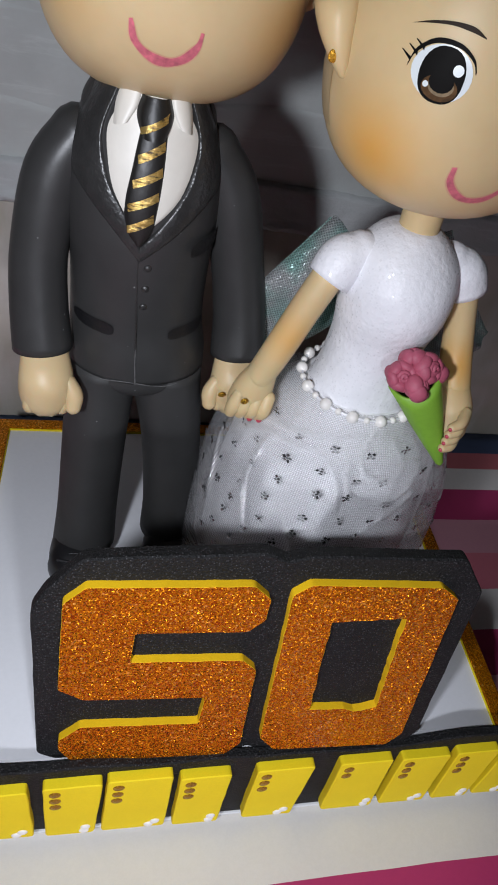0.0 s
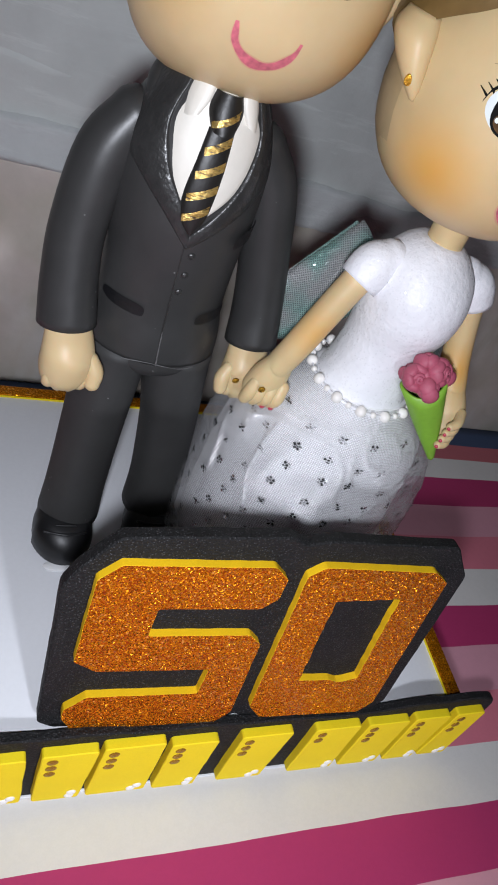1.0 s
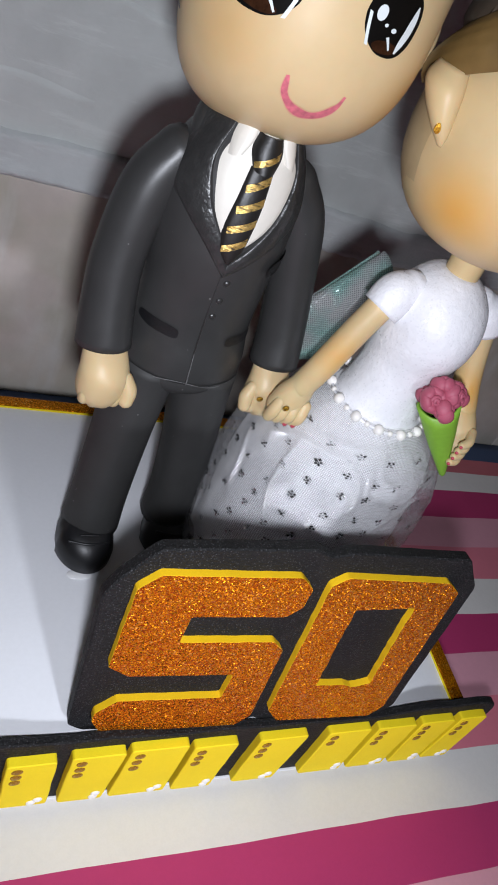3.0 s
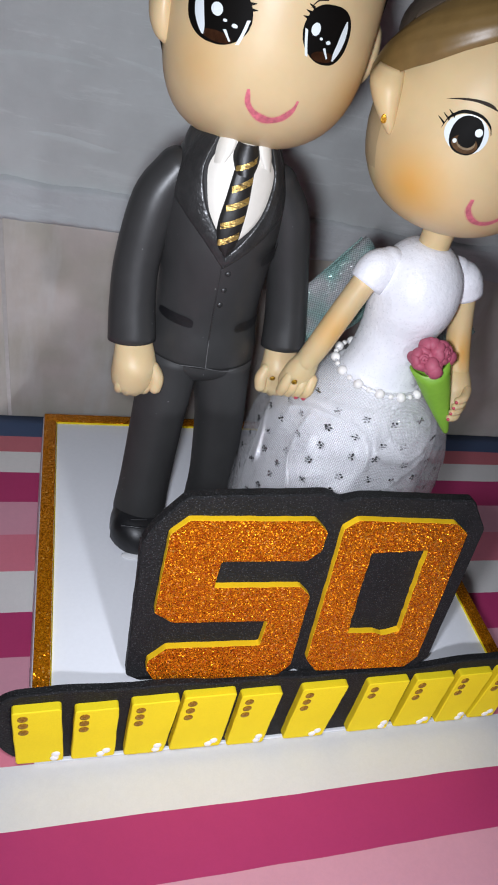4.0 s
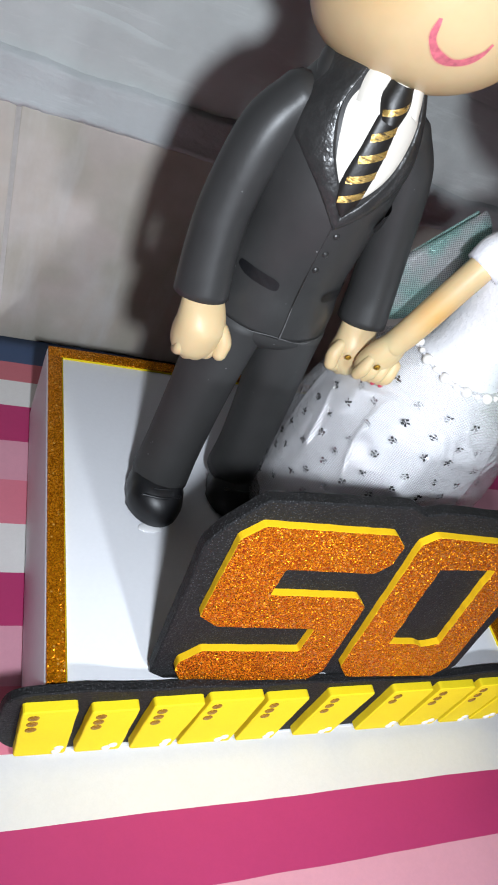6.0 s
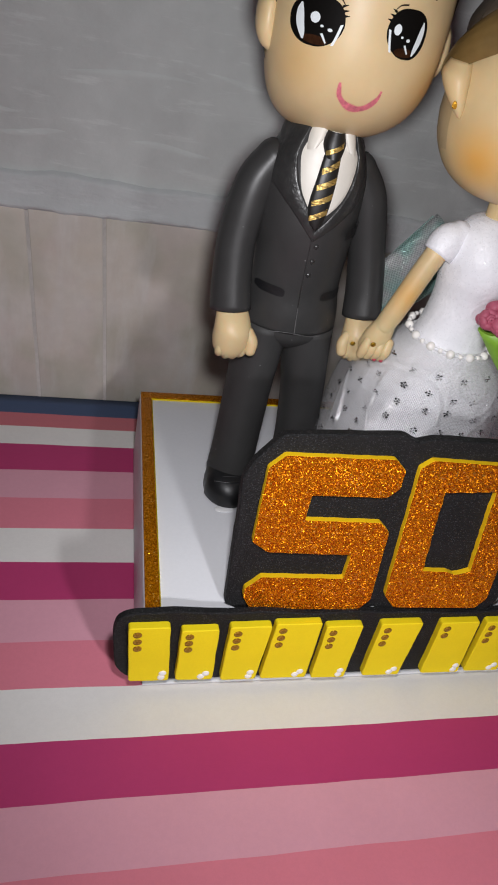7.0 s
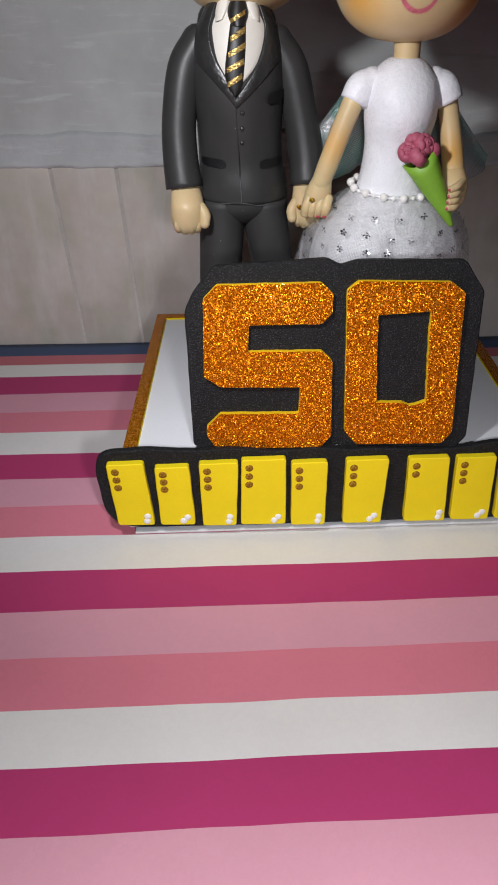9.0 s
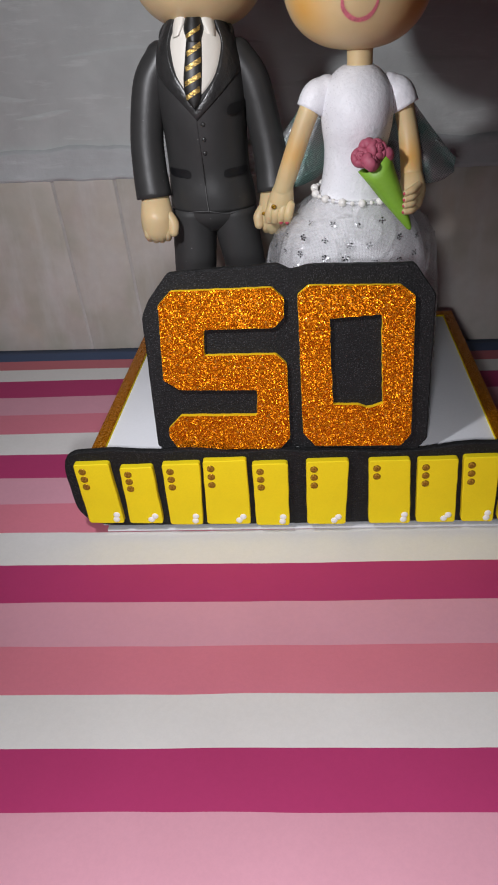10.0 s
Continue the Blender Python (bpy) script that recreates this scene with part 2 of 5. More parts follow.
def suit_clay(name, gloss):
    """Charcoal clay, smoothed by hand, with a little pale dust stuck to it."""
    n = Nodes(name)
    tone = n.ramp(n.noise(80), (0.0300, 0.0296, 0.0292), (0.0385, 0.0380, 0.0374), 0.3, 0.7)
    dust = n.cells(330)
    sep = n.add("ShaderNodeSeparateColor")
    n.link(dust.outputs["Color"], sep.inputs[0])
    fleck = n.maths("MULTIPLY", n.ramp(dust.outputs["Distance"], (1, 1, 1), (0, 0, 0), 0.02, 0.09), n.maths("GREATER_THAN", sep.outputs[0], 0.90))
    haze = n.ramp(n.noise(38, 5, 0.65), (0, 0, 0), (0.08, 0.08, 0.08), 0.50, 0.72)
    tone = n.mix(haze, tone, (0.08, 0.08, 0.08))
    n.put("Base Color", n.mix(n.maths("MULTIPLY", fleck, 0.55), tone, (0.42, 0.42, 0.42)))
    n.put("Roughness", n.maths("ADD", n.maths("MULTIPLY", n.noise(120, 4), 0.18), gloss))
    n.put("Specular IOR Level", 0.38)
    n.bump(n.maths("ADD", n.noise(420, 3), n.maths("MULTIPLY", n.noise(90, 2), 2.4)), 0.09, 0.0005)
    return n.mat


def gold_leaf():
    """Gold paint brushed thinly over black: streaky, worn through in places."""
    n = Nodes("gold_leaf_paint")
    streak = n.noise(1.0, 4, 0.6, n.vec("MULTIPLY", n.coord, (420.0, 420.0, 2100.0)))
    patch = n.noise(520, 3)
    worn = n.ramp(n.maths("ADD", n.maths("MULTIPLY", streak, 0.6), n.maths("MULTIPLY", patch, 0.4)), (0, 0, 0), (1, 1, 1), 0.40, 0.52)
    n.put("Base Color", n.mix(worn, (0.045, 0.028, 0.010), n.ramp(patch, (0.46, 0.27, 0.05), (0.80, 0.58, 0.20), 0.3, 0.7)))
    n.put("Metallic", n.maths("MULTIPLY", worn, 0.8))
    n.put("Roughness", 0.30)
    n.bump(n.maths("ADD", streak, patch), 0.7, 0.0005)
    return n.mat


def wall_stone():
    n = Nodes("wall_tile")
    big, fine = n.noise(16, 5, 0.6), n.noise(160, 4)
    tone = n.mix(n.ramp(big, (0, 0, 0), (1, 1, 1), 0.35, 0.65), (0.585, 0.525, 0.455), (0.64, 0.61, 0.565))
    tone = n.mix(n.ramp(n.noise(34, 3), (0, 0, 0), (0.5, 0.5, 0.5), 0.5, 0.7), tone, (0.58, 0.485, 0.385))
    tone = n.mix(n.ramp(n.noise(21, 2), (0, 0, 0), (0.75, 0.75, 0.75), 0.44, 0.58), tone, (0.475, 0.45, 0.37))
    tone = n.mix(n.ramp(n.noise(27, 1), (0, 0, 0), (0.5, 0.5, 0.5), 0.52, 0.62), tone, (0.60, 0.52, 0.49))
    runs = n.noise(1.0, 4, 0.6, n.vec("MULTIPLY", n.coord, (70.0, 70.0, 14.0)))
    tone = n.mix(n.ramp(runs, (0, 0, 0), (0.55, 0.55, 0.55), 0.52, 0.70), tone, (0.66, 0.65, 0.62))
    n.put("Base Color", n.mix(0.25, tone, n.ramp(fine, (0.7, 0.7, 0.7), (1, 1, 1), 0.3, 0.7), "MULTIPLY"))
    n.put("Roughness", n.ramp(n.noise(26, 4), (0.34, 0.34, 0.34), (0.62, 0.62, 0.62), 0.35, 0.65))
    n.bump(n.noise(120, 5), 0.25, 0.0008)
    return n.mat


def plaster(name, color, bump):
    n = Nodes(name)
    a, b = tuple(c * 0.86 for c in color), tuple(c * 1.1 for c in color)
    tone = n.mix(0.4, n.ramp(n.noise(9, 5, 0.6), a, b, 0.3, 0.7), n.ramp(n.noise(70, 4), a, b, 0.3, 0.7))
    scrape = n.noise(1.0, 5, 0.7, n.vec("MULTIPLY", n.coord, (26.0, 26.0, 170.0)))
    tone = n.mix(n.ramp(scrape, (0, 0, 0), (0.5, 0.5, 0.5), 0.56, 0.66), tone, tuple(min(1, c * 1.22) for c in color))
    spot = n.cells(55)
    hue = n.add("ShaderNodeSeparateColor")
    n.link(spot.outputs["Color"], hue.inputs[0])
    pit = n.maths("MULTIPLY", n.ramp(spot.outputs["Distance"], (1, 1, 1), (0, 0, 0), 0.02, 0.06), n.maths("GREATER_THAN", hue.outputs[0], 0.86))
    n.put("Base Color", n.mix(n.maths("MULTIPLY", pit, 0.5), tone, tuple(c * 0.45 for c in color)))
    n.put("Roughness", 0.72)
    stretched = n.vec("MULTIPLY", n.coord, (1.0, 1.0, 3.0))
    n.bump(n.maths("ADD", n.noise(38, 5, 0.6, stretched), n.maths("MULTIPLY", n.noise(260, 4), 0.25)), bump, 0.004)
    return n.mat


SKIN_G = (-0.034, 0.078, 0.037)   # the places at which the figurines stand
SKIN_B = (0.0235, 0.066, 0.037)


def local(base, *p):
    return tuple(a - b for a, b in zip(p, base))


M = {
    "cloth": striped_cloth(),
    "board": plain("white_card", (0.74, 0.75, 0.78), 0.55, 0.03, 30, 0.05, 700),
    "gold": glitter("gold_glitter", (0.28, 0.072, 0.001), (0.84, 0.31, 0.004), 2900, 0.85, 0.66, 0.22, 0.05, 0.08),
    "orange": glitter("copper_glitter", (0.36, 0.058, 0.001), (1.0, 0.345, 0.010), 3300, 0.92, 0.76, 0.20, 0.04, 0.085),
    "black_foam": foam("black_foam", (0.0112, 0.0112, 0.0117), 1.0, 1500, 0.66, 0.064, 0.3, 0.20),
    "yellow_foam": foam("yellow_foam", (0.86, 0.665, 0.006), 0.15, var=0.05),
    "foam_edge": foam("orange_yellow_foam", (0.95, 0.58, 0.004), 0.15, var=0.06),
    "stud": glitter("gold_stud", (0.40, 0.19, 0.015), (0.85, 0.46, 0.05), 3800, 0.8, 0.6, 0.35),
    "gold_dot": glitter("gold_dot", (0.22, 0.11, 0.01), (0.50, 0.28, 0.03), 2600, 0.8, 0.6, 0.4),
    "white_dot": plain("white_paint_dot", (0.86, 0.85, 0.82), 0.4, 0.03),
    "suit": suit_clay("charcoal_clay", 0.32),
    "trousers": suit_clay("matt_charcoal_clay", 0.50),
    "worn": plain("worn_clay_edge", (0.11, 0.11, 0.11), 0.5, 0.5, 700),
    "lapel": plain("satin_black_clay", (0.027, 0.0265, 0.026), 0.31, 0.2, 90, 0.52, 420, 0.0008),
    "black": plain("black_paint", (0.006, 0.006, 0.007), 0.5, 0.2),
    "shoe": plain("polished_black_clay", (0.008, 0.008, 0.009), 0.42, 0.2, 90, 0.15, 500),
    "shirt": plain("ivory_clay", (0.70, 0.67, 0.60), 0.45, 0.04, 90, 0.1, 500),
    "tie": plain("black_tie_clay", (0.012, 0.011, 0.010), 0.45, 0.2),
    "tie_gold": gold_leaf(),
    "skin_g": painted_skin("groom_clay_skin", (0.580, 0.432, 0.236), (0.52, 0.295, 0.095),
                           [(local(SKIN_G, -0.0125, 0.060, 0.197), 0.014, 0.9), (local(SKIN_G, -0.0560, 0.060, 0.199), 0.012, 0.6)]),
    "skin_b": painted_skin("bride_clay_skin", (0.595, 0.443, 0.235), (0.63, 0.32, 0.062),
                           [(local(SKIN_B, 0.0010, 0.047, 0.1830), 0.0138, 1.0), (local(SKIN_B, 0.0425, 0.047, 0.1830), 0.0138, 1.0), (local(SKIN_B, -0.001, 0.054, 0.137), 0.009, 0.7), (local(SKIN_B, 0.042, 0.050, 0.136), 0.009, 0.9)]),
    "hair_g": plain("dark_brown_hair_clay", (0.030, 0.021, 0.014), 0.4, 0.25, 90, 0.4, 300),
    "hair_b": plain("caramel_hair_clay", (0.165, 0.102, 0.033), 0.42, 0.18, 60, 0.25, 300),
    "hair_back": plain("beige_hair_clay", (0.45, 0.335, 0.178), 0.42, 0.1, 60, 0.15, 300),
    "hair_dark": plain("brown_hair_clay", (0.085, 0.066, 0.048), 0.42, 0.2, 60, 0.3, 300),
    "lips": plain("pink_lip_paint", (0.54, 0.130, 0.165), 0.5, 0.32, 620),
    "lip_haze": plain("faded_lip_paint", (0.57, 0.315, 0.20), 0.5, 0.1, 500),
    "nail": plain("red_nail_paint", (0.45, 0.05, 0.08), 0.35, 0.1),
    "eye_black": plain("glossy_black_paint", (0.004, 0.0035, 0.003), 0.55, 0.1, bump=0.0, spec=0.06),
    "eye_white": plain("white_eye_paint", (0.66, 0.71, 0.72), 0.3, 0.03, bump=0.0),
    "eye_brown": plain("brown_iris_paint", (0.085, 0.043, 0.016), 0.55, 0.4, 900, bump=0.0, spec=0.08),
    "eye_gleam": plain("pale_brown_iris_paint", (0.20, 0.145, 0.085), 0.55, 0.3, 900, bump=0.0, spec=0.08),
    "eye_dark_brown": plain("dark_brown_iris_paint", (0.028, 0.011, 0.005), 0.3, 0.3, 900, bump=0.0, spec=0.1),
    "brow": plain("brow_paint", (0.022, 0.013, 0.007), 0.6, 0.2, spec=0.15),
    "dress": sparkling_clay(),
    "satin": satin(),
    "tulle": tulle("skirt_tulle", 0.24, 0.68, 0.34, 0.15, 0.017),
    # more opaque white net: the bright glint lines of the folds, put into the material
    "tulle_fold": tulle("fold_glint_tulle", 0.34, 0.92, 0.30, 0.16, 0.018),
    "sequin": plain("silver_sequin", (0.30, 0.30, 0.31), 0.25, 0.5, 900, 0.3, 900, metal=0.9),
    "thread": plain("silver_thread", (0.90, 0.90, 0.93), 0.22, 0.05, 300, 0.2, 900, metal=0.2),
    "pearl": plain("pearl_bead", (0.82, 0.79, 0.75), 0.16, 0.04, 60, 0.0),
    "rose": plain("dusty_rose_clay", (0.40, 0.085, 0.135), 0.6, 0.12, 200, 0.3, 900),
    "leaf": plain("leaf_green_clay", (0.20, 0.40, 0.035), 0.5, 0.08, 120, 0.2, 700),
    "ribbon": iridescent(),
    "tile": wall_stone(),
    "grout": plain("grout", (0.535, 0.49, 0.462), 0.8, 0.14, 60, 0.3, 300),
    "plaster": plaster("grey_plaster", (0.585, 0.612, 0.595), 0.16),
    "mortar": plaster("rough_mortar", (0.535, 0.553, 0.553), 0.40),
    "paint": plain("wall_paint", (0.55, 0.54, 0.52), 0.7, 0.05, 4),
    "floor": plain("floor_concrete", (0.25, 0.24, 0.22), 0.7, 0.12, 6),
    "wood": plain("table_wood", (0.22, 0.12, 0.06), 0.5, 0.2, 14),
    "glue": plain("clear_glue", (0.75, 0.75, 0.76), 0.1, 0.02),
}

# ---------------------------------------------------------------- mesh helpers


def finish(bm, smooth=True):
    bmesh.ops.recalc_face_normals(bm, faces=bm.faces[:])
    for f in bm.faces:
        f.smooth = smooth
    return bm


def part(name, bm, material, parent=None, label="", smooth=True, at=None):
    """Links a bmesh as one mesh object, under a thing or a part if one is given."""
    me = bpy.data.meshes.new(name)
    finish(bm, smooth).to_mesh(me)
    bm.free()
    for m in material if isinstance(material, list) else [material]:
        me.materials.append(M[m])
    ob = new(name, me)
    if parent:
        ob.parent = parent
    if at:
        ob.location = at
    return tagged(ob, label)


def box(x0, x1, y0, y1, z0, z1, bevel=0.0, seg=2):
    bm = bmesh.new()
    bmesh.ops.create_cube(bm, size=1.0)
    for v in bm.verts:
        v.co = Vector(((x0 + x1) / 2 + v.co.x * (x1 - x0), (y0 + y1) / 2 + v.co.y * (y1 - y0), (z0 + z1) / 2 + v.co.z * (z1 - z0)))
    if bevel:
        bmesh.ops.bevel(bm, geom=bm.edges[:], offset=bevel, segments=seg, affect="EDGES", profile=0.6)
    return bm


def round_corners(points, r, n=3):
    """A closed outline with its corners cut round."""
    out, k = [], len(points)
    for i in range(k):
        p, a, b = (Vector(points[j % k]) for j in (i, i - 1, i + 1))
        da, db = (a - p), (b - p)
        ra, rb = min(r, da.length * 0.45), min(r, db.length * 0.45)
        s, e = p + da.normalized() * ra, p + db.normalized() * rb
        for j in range(n + 1):
            t = j / n
            out.append((1 - t) ** 2 * s + 2 * t * (1 - t) * p + t * t * e)
    return out


def wobbled(points, amount, step, seed):
    """An outline cut by hand: more points, slightly off the line."""
    rnd, out, k = random.Random(seed), [], len(points)
    for i in range(k):
        a, b = Vector(points[i]), Vector(points[(i + 1) % k])
        n = max(1, int((b - a).length / step))
        for j in range(n):
            p = a.lerp(b, j / n)
            out.append(p + Vector((rnd.uniform(-1, 1), rnd.uniform(-1, 1))) * (amount if j else amount * 0.3))
    return out


def sheet(outline, y0, y1, holes=(), edge=0.0004, front=0, side=0):
    """A cut-out foam sheet: outlines in x and z, front face at y0, back at y1, with a slightly rounded front edge."""
    bm = bmesh.new()

    def ring(points, y, inset):
        if inset:
            k, moved = len(points), []
            area = sum(points[i][0] * points[(i + 1) % k][1] - points[(i + 1) % k][0] * points[i][1] for i in range(k))
            sign = 1 if area > 0 else -1
            for i in range(k):
                a, b = Vector(points[i - 1]), Vector(points[(i + 1) % k])
                d = (b - a).normalized()
                moved.append(Vector(points[i]) + Vector((-d.y, d.x)) * inset * sign)
            points = moved
        return [bm.verts.new((p[0], y, p[1])) for p in points]

    def loop_edges(vs):
        return [bm.edges.get((vs[i], vs[(i + 1) % len(vs)])) or bm.edges.new((vs[i], vs[(i + 1) % len(vs)])) for i in range(len(vs))]

    fronts, backs = [], []
    for n, pts in enumerate([outline, *holes]):
        inward = edge if n == 0 else -edge
        f, m, b = ring(pts, y0, inward), ring(pts, y0 + edge, 0), ring(pts, y1, 0)
        for lo, hi in ((f, m), (m, b)):
            for i in range(len(pts)):
                j = (i + 1) % len(pts)
                bm.faces.new((lo[i], lo[j], hi[j], hi[i])).material_index = side
        fronts += loop_edges(f)
        backs += loop_edges(b)
    before = set(bm.faces)
    bmesh.ops.triangle_fill(bm, edges=fronts, use_beauty=True)
    for fc in set(bm.faces) - before:
        fc.material_index = front
    before = set(bm.faces)
    bmesh.ops.triangle_fill(bm, edges=backs, use_beauty=True)
    for fc in set(bm.faces) - before:
        fc.material_index = side
    return bm


def spline(rows, n):
    """Catmull-Rom through rows of numbers, n steps between two rows."""
    p = np.array(rows, float)
    p = np.vstack([2 * p[0] - p[1], p, 2 * p[-1] - p[-2]])
    out = []
    for i in range(1, len(p) - 2):
        for j in range(n):
            t = j / n
            a, b, c, d = p[i - 1], p[i], p[i + 1], p[i + 2]
            out.append(0.5 * (2 * b + (c - a) * t + (2 * a - 5 * b + 4 * c - d) * t * t + (3 * b - a - 3 * c + d) * t ** 3))
    return np.array(out + [p[-2]])


class Clay:
    """One mesh, modelled out of many lumps of clay, each with its own material."""

    def __init__(self):
        self.bm, self.slots = bmesh.new(), []

    def slot(self, name):
        if name not in self.slots:
            self.slots.append(name)
        return self.slots.index(name)

    def skin(self, rings, material, closed=True, caps=True):
        """Faces between rings of points."""
        m = self.slot(material)
        loops = [[self.bm.verts.new(tuple(p)) for p in ring] for ring in rings]
        for lo, hi in zip(loops, loops[1:]):
            k = len(lo)
            for i in range(k if closed else k - 1):
                j = (i + 1) % k
                self.bm.faces.new((lo[i], lo[j], hi[j], hi[i])).material_index = m
        if caps and closed:
            for ring in (loops[0], loops[-1]):
                self.bm.faces.new(ring).material_index = m
        return loops

    def loft(self, rows, material, seg=40, steps=4, power=2.0, wave=None, caps=True):
        """Level rings through rows of (x, y, z, rx, ry)."""
        rings = []
        for x, y, z, rx, ry in spline(rows, steps):
            ring = []
            for i in range(seg):
                a = 2 * math.pi * i / seg
                c, s = math.cos(a), math.sin(a)
                k = wave(a, z) if wave else 1.0
                ring.append((x + k * rx * math.copysign(abs(c) ** (2 / power), c), y + k * ry * math.copysign(abs(s) ** (2 / power), s), z))
            rings.append(ring)
        return self.skin(rings, material, True, caps)

    def tube(self, rows, material, seg=20, steps=6, flat=1.0, ends=(True, True)):
        """A limb through rows of (x, y, z, r), its ends rounded where asked."""
        p = spline(rows, steps)
        rings, up = [], Vector((0, 1, 0))
        places = [(Vector(q[:3]), q[3]) for q in p]
        ways = [(places[min(i + 1, len(places) - 1)][0] - places[max(i - 1, 0)][0]).normalized() for i in range(len(places))]
        full = []
        if ends[0]:
            for t in (0.05, 0.35, 0.7, 0.92):
                full.append((places[0][0] - ways[0] * places[0][1] * (1 - t), places[0][1] * math.sqrt(max(0, 1 - (1 - t) ** 2)), ways[0]))
        full += [(c, r, w) for (c, r), w in zip(places, ways)]
        if ends[1]:
            for t in (0.92, 0.7, 0.35, 0.05):
                full.append((places[-1][0] + ways[-1] * places[-1][1] * (1 - t), places[-1][1] * math.sqrt(max(0, 1 - (1 - t) ** 2)), ways[-1]))
        for c, r, w in full:
            side = w.cross(up).normalized()
            other = side.cross(w).normalized()
            rings.append([c + side * r * math.cos(2 * math.pi * i / seg) + other * r * flat * math.sin(2 * math.pi * i / seg) for i in range(seg)])
        return self.skin(rings, material)

    def blob(self, c, r, material, turn=(0, 0, 0), seg=20, keep=None):
        """A stretched ball. keep: which of its points stay."""
        m, rot = self.slot(material), Euler([radians(a) for a in turn]).to_matrix()
        made = bmesh.ops.create_uvsphere(self.bm, u_segments=seg, v_segments=max(8, seg * 2 // 3), radius=1.0)["verts"]
        for v in made:
            v.co = rot @ Vector((v.co.x * r[0], v.co.y * r[1], v.co.z * r[2])) + Vector(c)
        faces = {f for v in made for f in v.link_faces}
        for f in faces:
            f.material_index = m
        if keep:
            bmesh.ops.delete(self.bm, geom=[v for v in made if not keep(v.co)], context="VERTS")

    def strip(self, left, right, surface, lift, material, across=8, steps=6, thick=0.0):
        """A thin layer laid on a surface: between two lines of (x, z); its edges sink into the surface."""
        a, b = spline(left, steps), spline(right, steps)
        rings = []
        for p, q in zip(a, b):
            ring = []
            for i in range(across + 1):
                t = i / across
                x, z = p + (q - p) * t
                swell = math.sin(math.pi * t) ** 0.5 if thick else 1.0
                ring.append((x, surface(x, z) - lift * (1 if not thick else 0) - thick * swell + (0.0004 if thick and i in (0, across) else 0), z))
            rings.append(ring)
        self.skin(rings, material, closed=False)

    def disc(self, shape, surface, lift, material, rings=5, seg=28):
        """A painted spot on a surface. shape(angle) gives (x, z); it is filled from its middle."""
        m = self.slot(material)
        edge = [Vector(shape(2 * math.pi * i / seg)) for i in range(seg)]
        mid = sum(edge, Vector((0, 0))) / seg
        put = lambda p: self.bm.verts.new((p.x, surface(p.x, p.y) - lift, p.y))
        centre = put(mid)
        last = None
        for r in range(1, rings + 1):
            row = [put(mid.lerp(e, r / rings)) for e in edge]
            for i in range(seg):
                j = (i + 1) % seg
                face = (centre, row[i], row[j]) if last is None else (last[i], row[i], row[j], last[j])
                self.bm.faces.new(face).material_index = m
            last = row

    def shell(self, c, r_side, r_deep, top, bottom, full, a0, a1, low, high, swell, material, cols=72, rows=14):
        """A layer of hair on an egg: between the heights low(a) and high(a), from angle a0 to a1 in degrees (-90 is the face)."""
        rings = []
        for i in range(cols + 1):
            a = radians(a0 + (a1 - a0) * i / cols)
            ring = []
            for j in range(rows + 1):
                u = j / rows
                lo, hi = low(math.degrees(a)), min(high(math.degrees(a)), c[2] + top * 0.9999)
                z = lo + (hi - lo) * (math.sin(u * math.pi / 2) if hi > c[2] + top * 0.98 else u)
                t = (z - c[2]) / (top if z > c[2] else bottom)
                k = max(0.0, 1 - min(1, abs(t)) ** full) ** (1 / full)
                out = swell(u) + 0.00006 * math.sin(34 * u + 3 * a)
                ring.append((c[0] + (r_side * k + out) * math.cos(a), c[1] + (r_deep * k + out) * math.sin(a), z + out * 0.5 * max(0.0, t)))
            rings.append(ring)
        self.skin(rings, material, closed=False)

    def done(self, name, base, label, category):
        for v in self.bm.verts:
            v.co -= Vector(base)
        ob = part(name, self.bm, self.slots, at=base)
        return tagged(ob, label, category)


def egg(c, r_side, r_deep, top, bottom, full=2.3, low=None, back=0.0):
    """A head: its front surface y(x, z) and its level rings; back: how far its underside draws back."""
    middle = lambda z: c[1] + back * max(0.0, (c[2] - z) / bottom) ** 3

    def half(z):
        t = (z - c[2]) / (top if z > c[2] else bottom)
        p = full if t > 0 else (low or full)
        return max(0.0, 1 - abs(t) ** p) ** (1 / p)

    def front(x, z):
        k = half(z)
        if k <= 1e-4:
            return middle(z)
        u = min(1.0, abs((x - c[0]) / (r_side * k)))
        return middle(z) - r_deep * k * math.sqrt(max(0.0, 1 - u * u))
    rows = []
    for i in range(41):
        a = -math.pi / 2 + math.pi * i / 40
        s = math.sin(a)
        z = c[2] + s * (top if s > 0 else bottom)
        k = half(z)
        rows.append((c[0], middle(z), z, max(1e-5, r_side * k), max(1e-5, r_deep * k)))
    return front, rows

# ---------------------------------------------------------------- the room
WALL_Y, TOP = 0.188, 0.037
part("floor", box(-1.3, 1.3, -1.9, WALL_Y + 0.1, -0.85, -0.75), "floor", label="grey concrete floor of the room")["kind"] = "structure"
part("ceiling", box(-1.3, 1.3, -1.9, WALL_Y + 0.1, 1.75, 1.85), "paint", label="plain white ceiling")["kind"] = "structure"
for name, b in (("wall_left", (-1.3, -1.2, -1.8, WALL_Y)), ("wall_right", (1.2, 1.3, -1.8, WALL_Y)), ("wall_front", (-1.3, 1.3, -1.9, -1.8))):
    part(name, box(*b, -0.75, 1.75), "paint", label="plain painted wall of the dark room")["kind"] = "structure"

wall = part("wall_back", box(-1.3, 1.3, WALL_Y + 0.003, WALL_Y + 0.1, -0.75, 1.75), "plaster", label="grey plastered wall behind the table")
wall["kind"] = "structure"


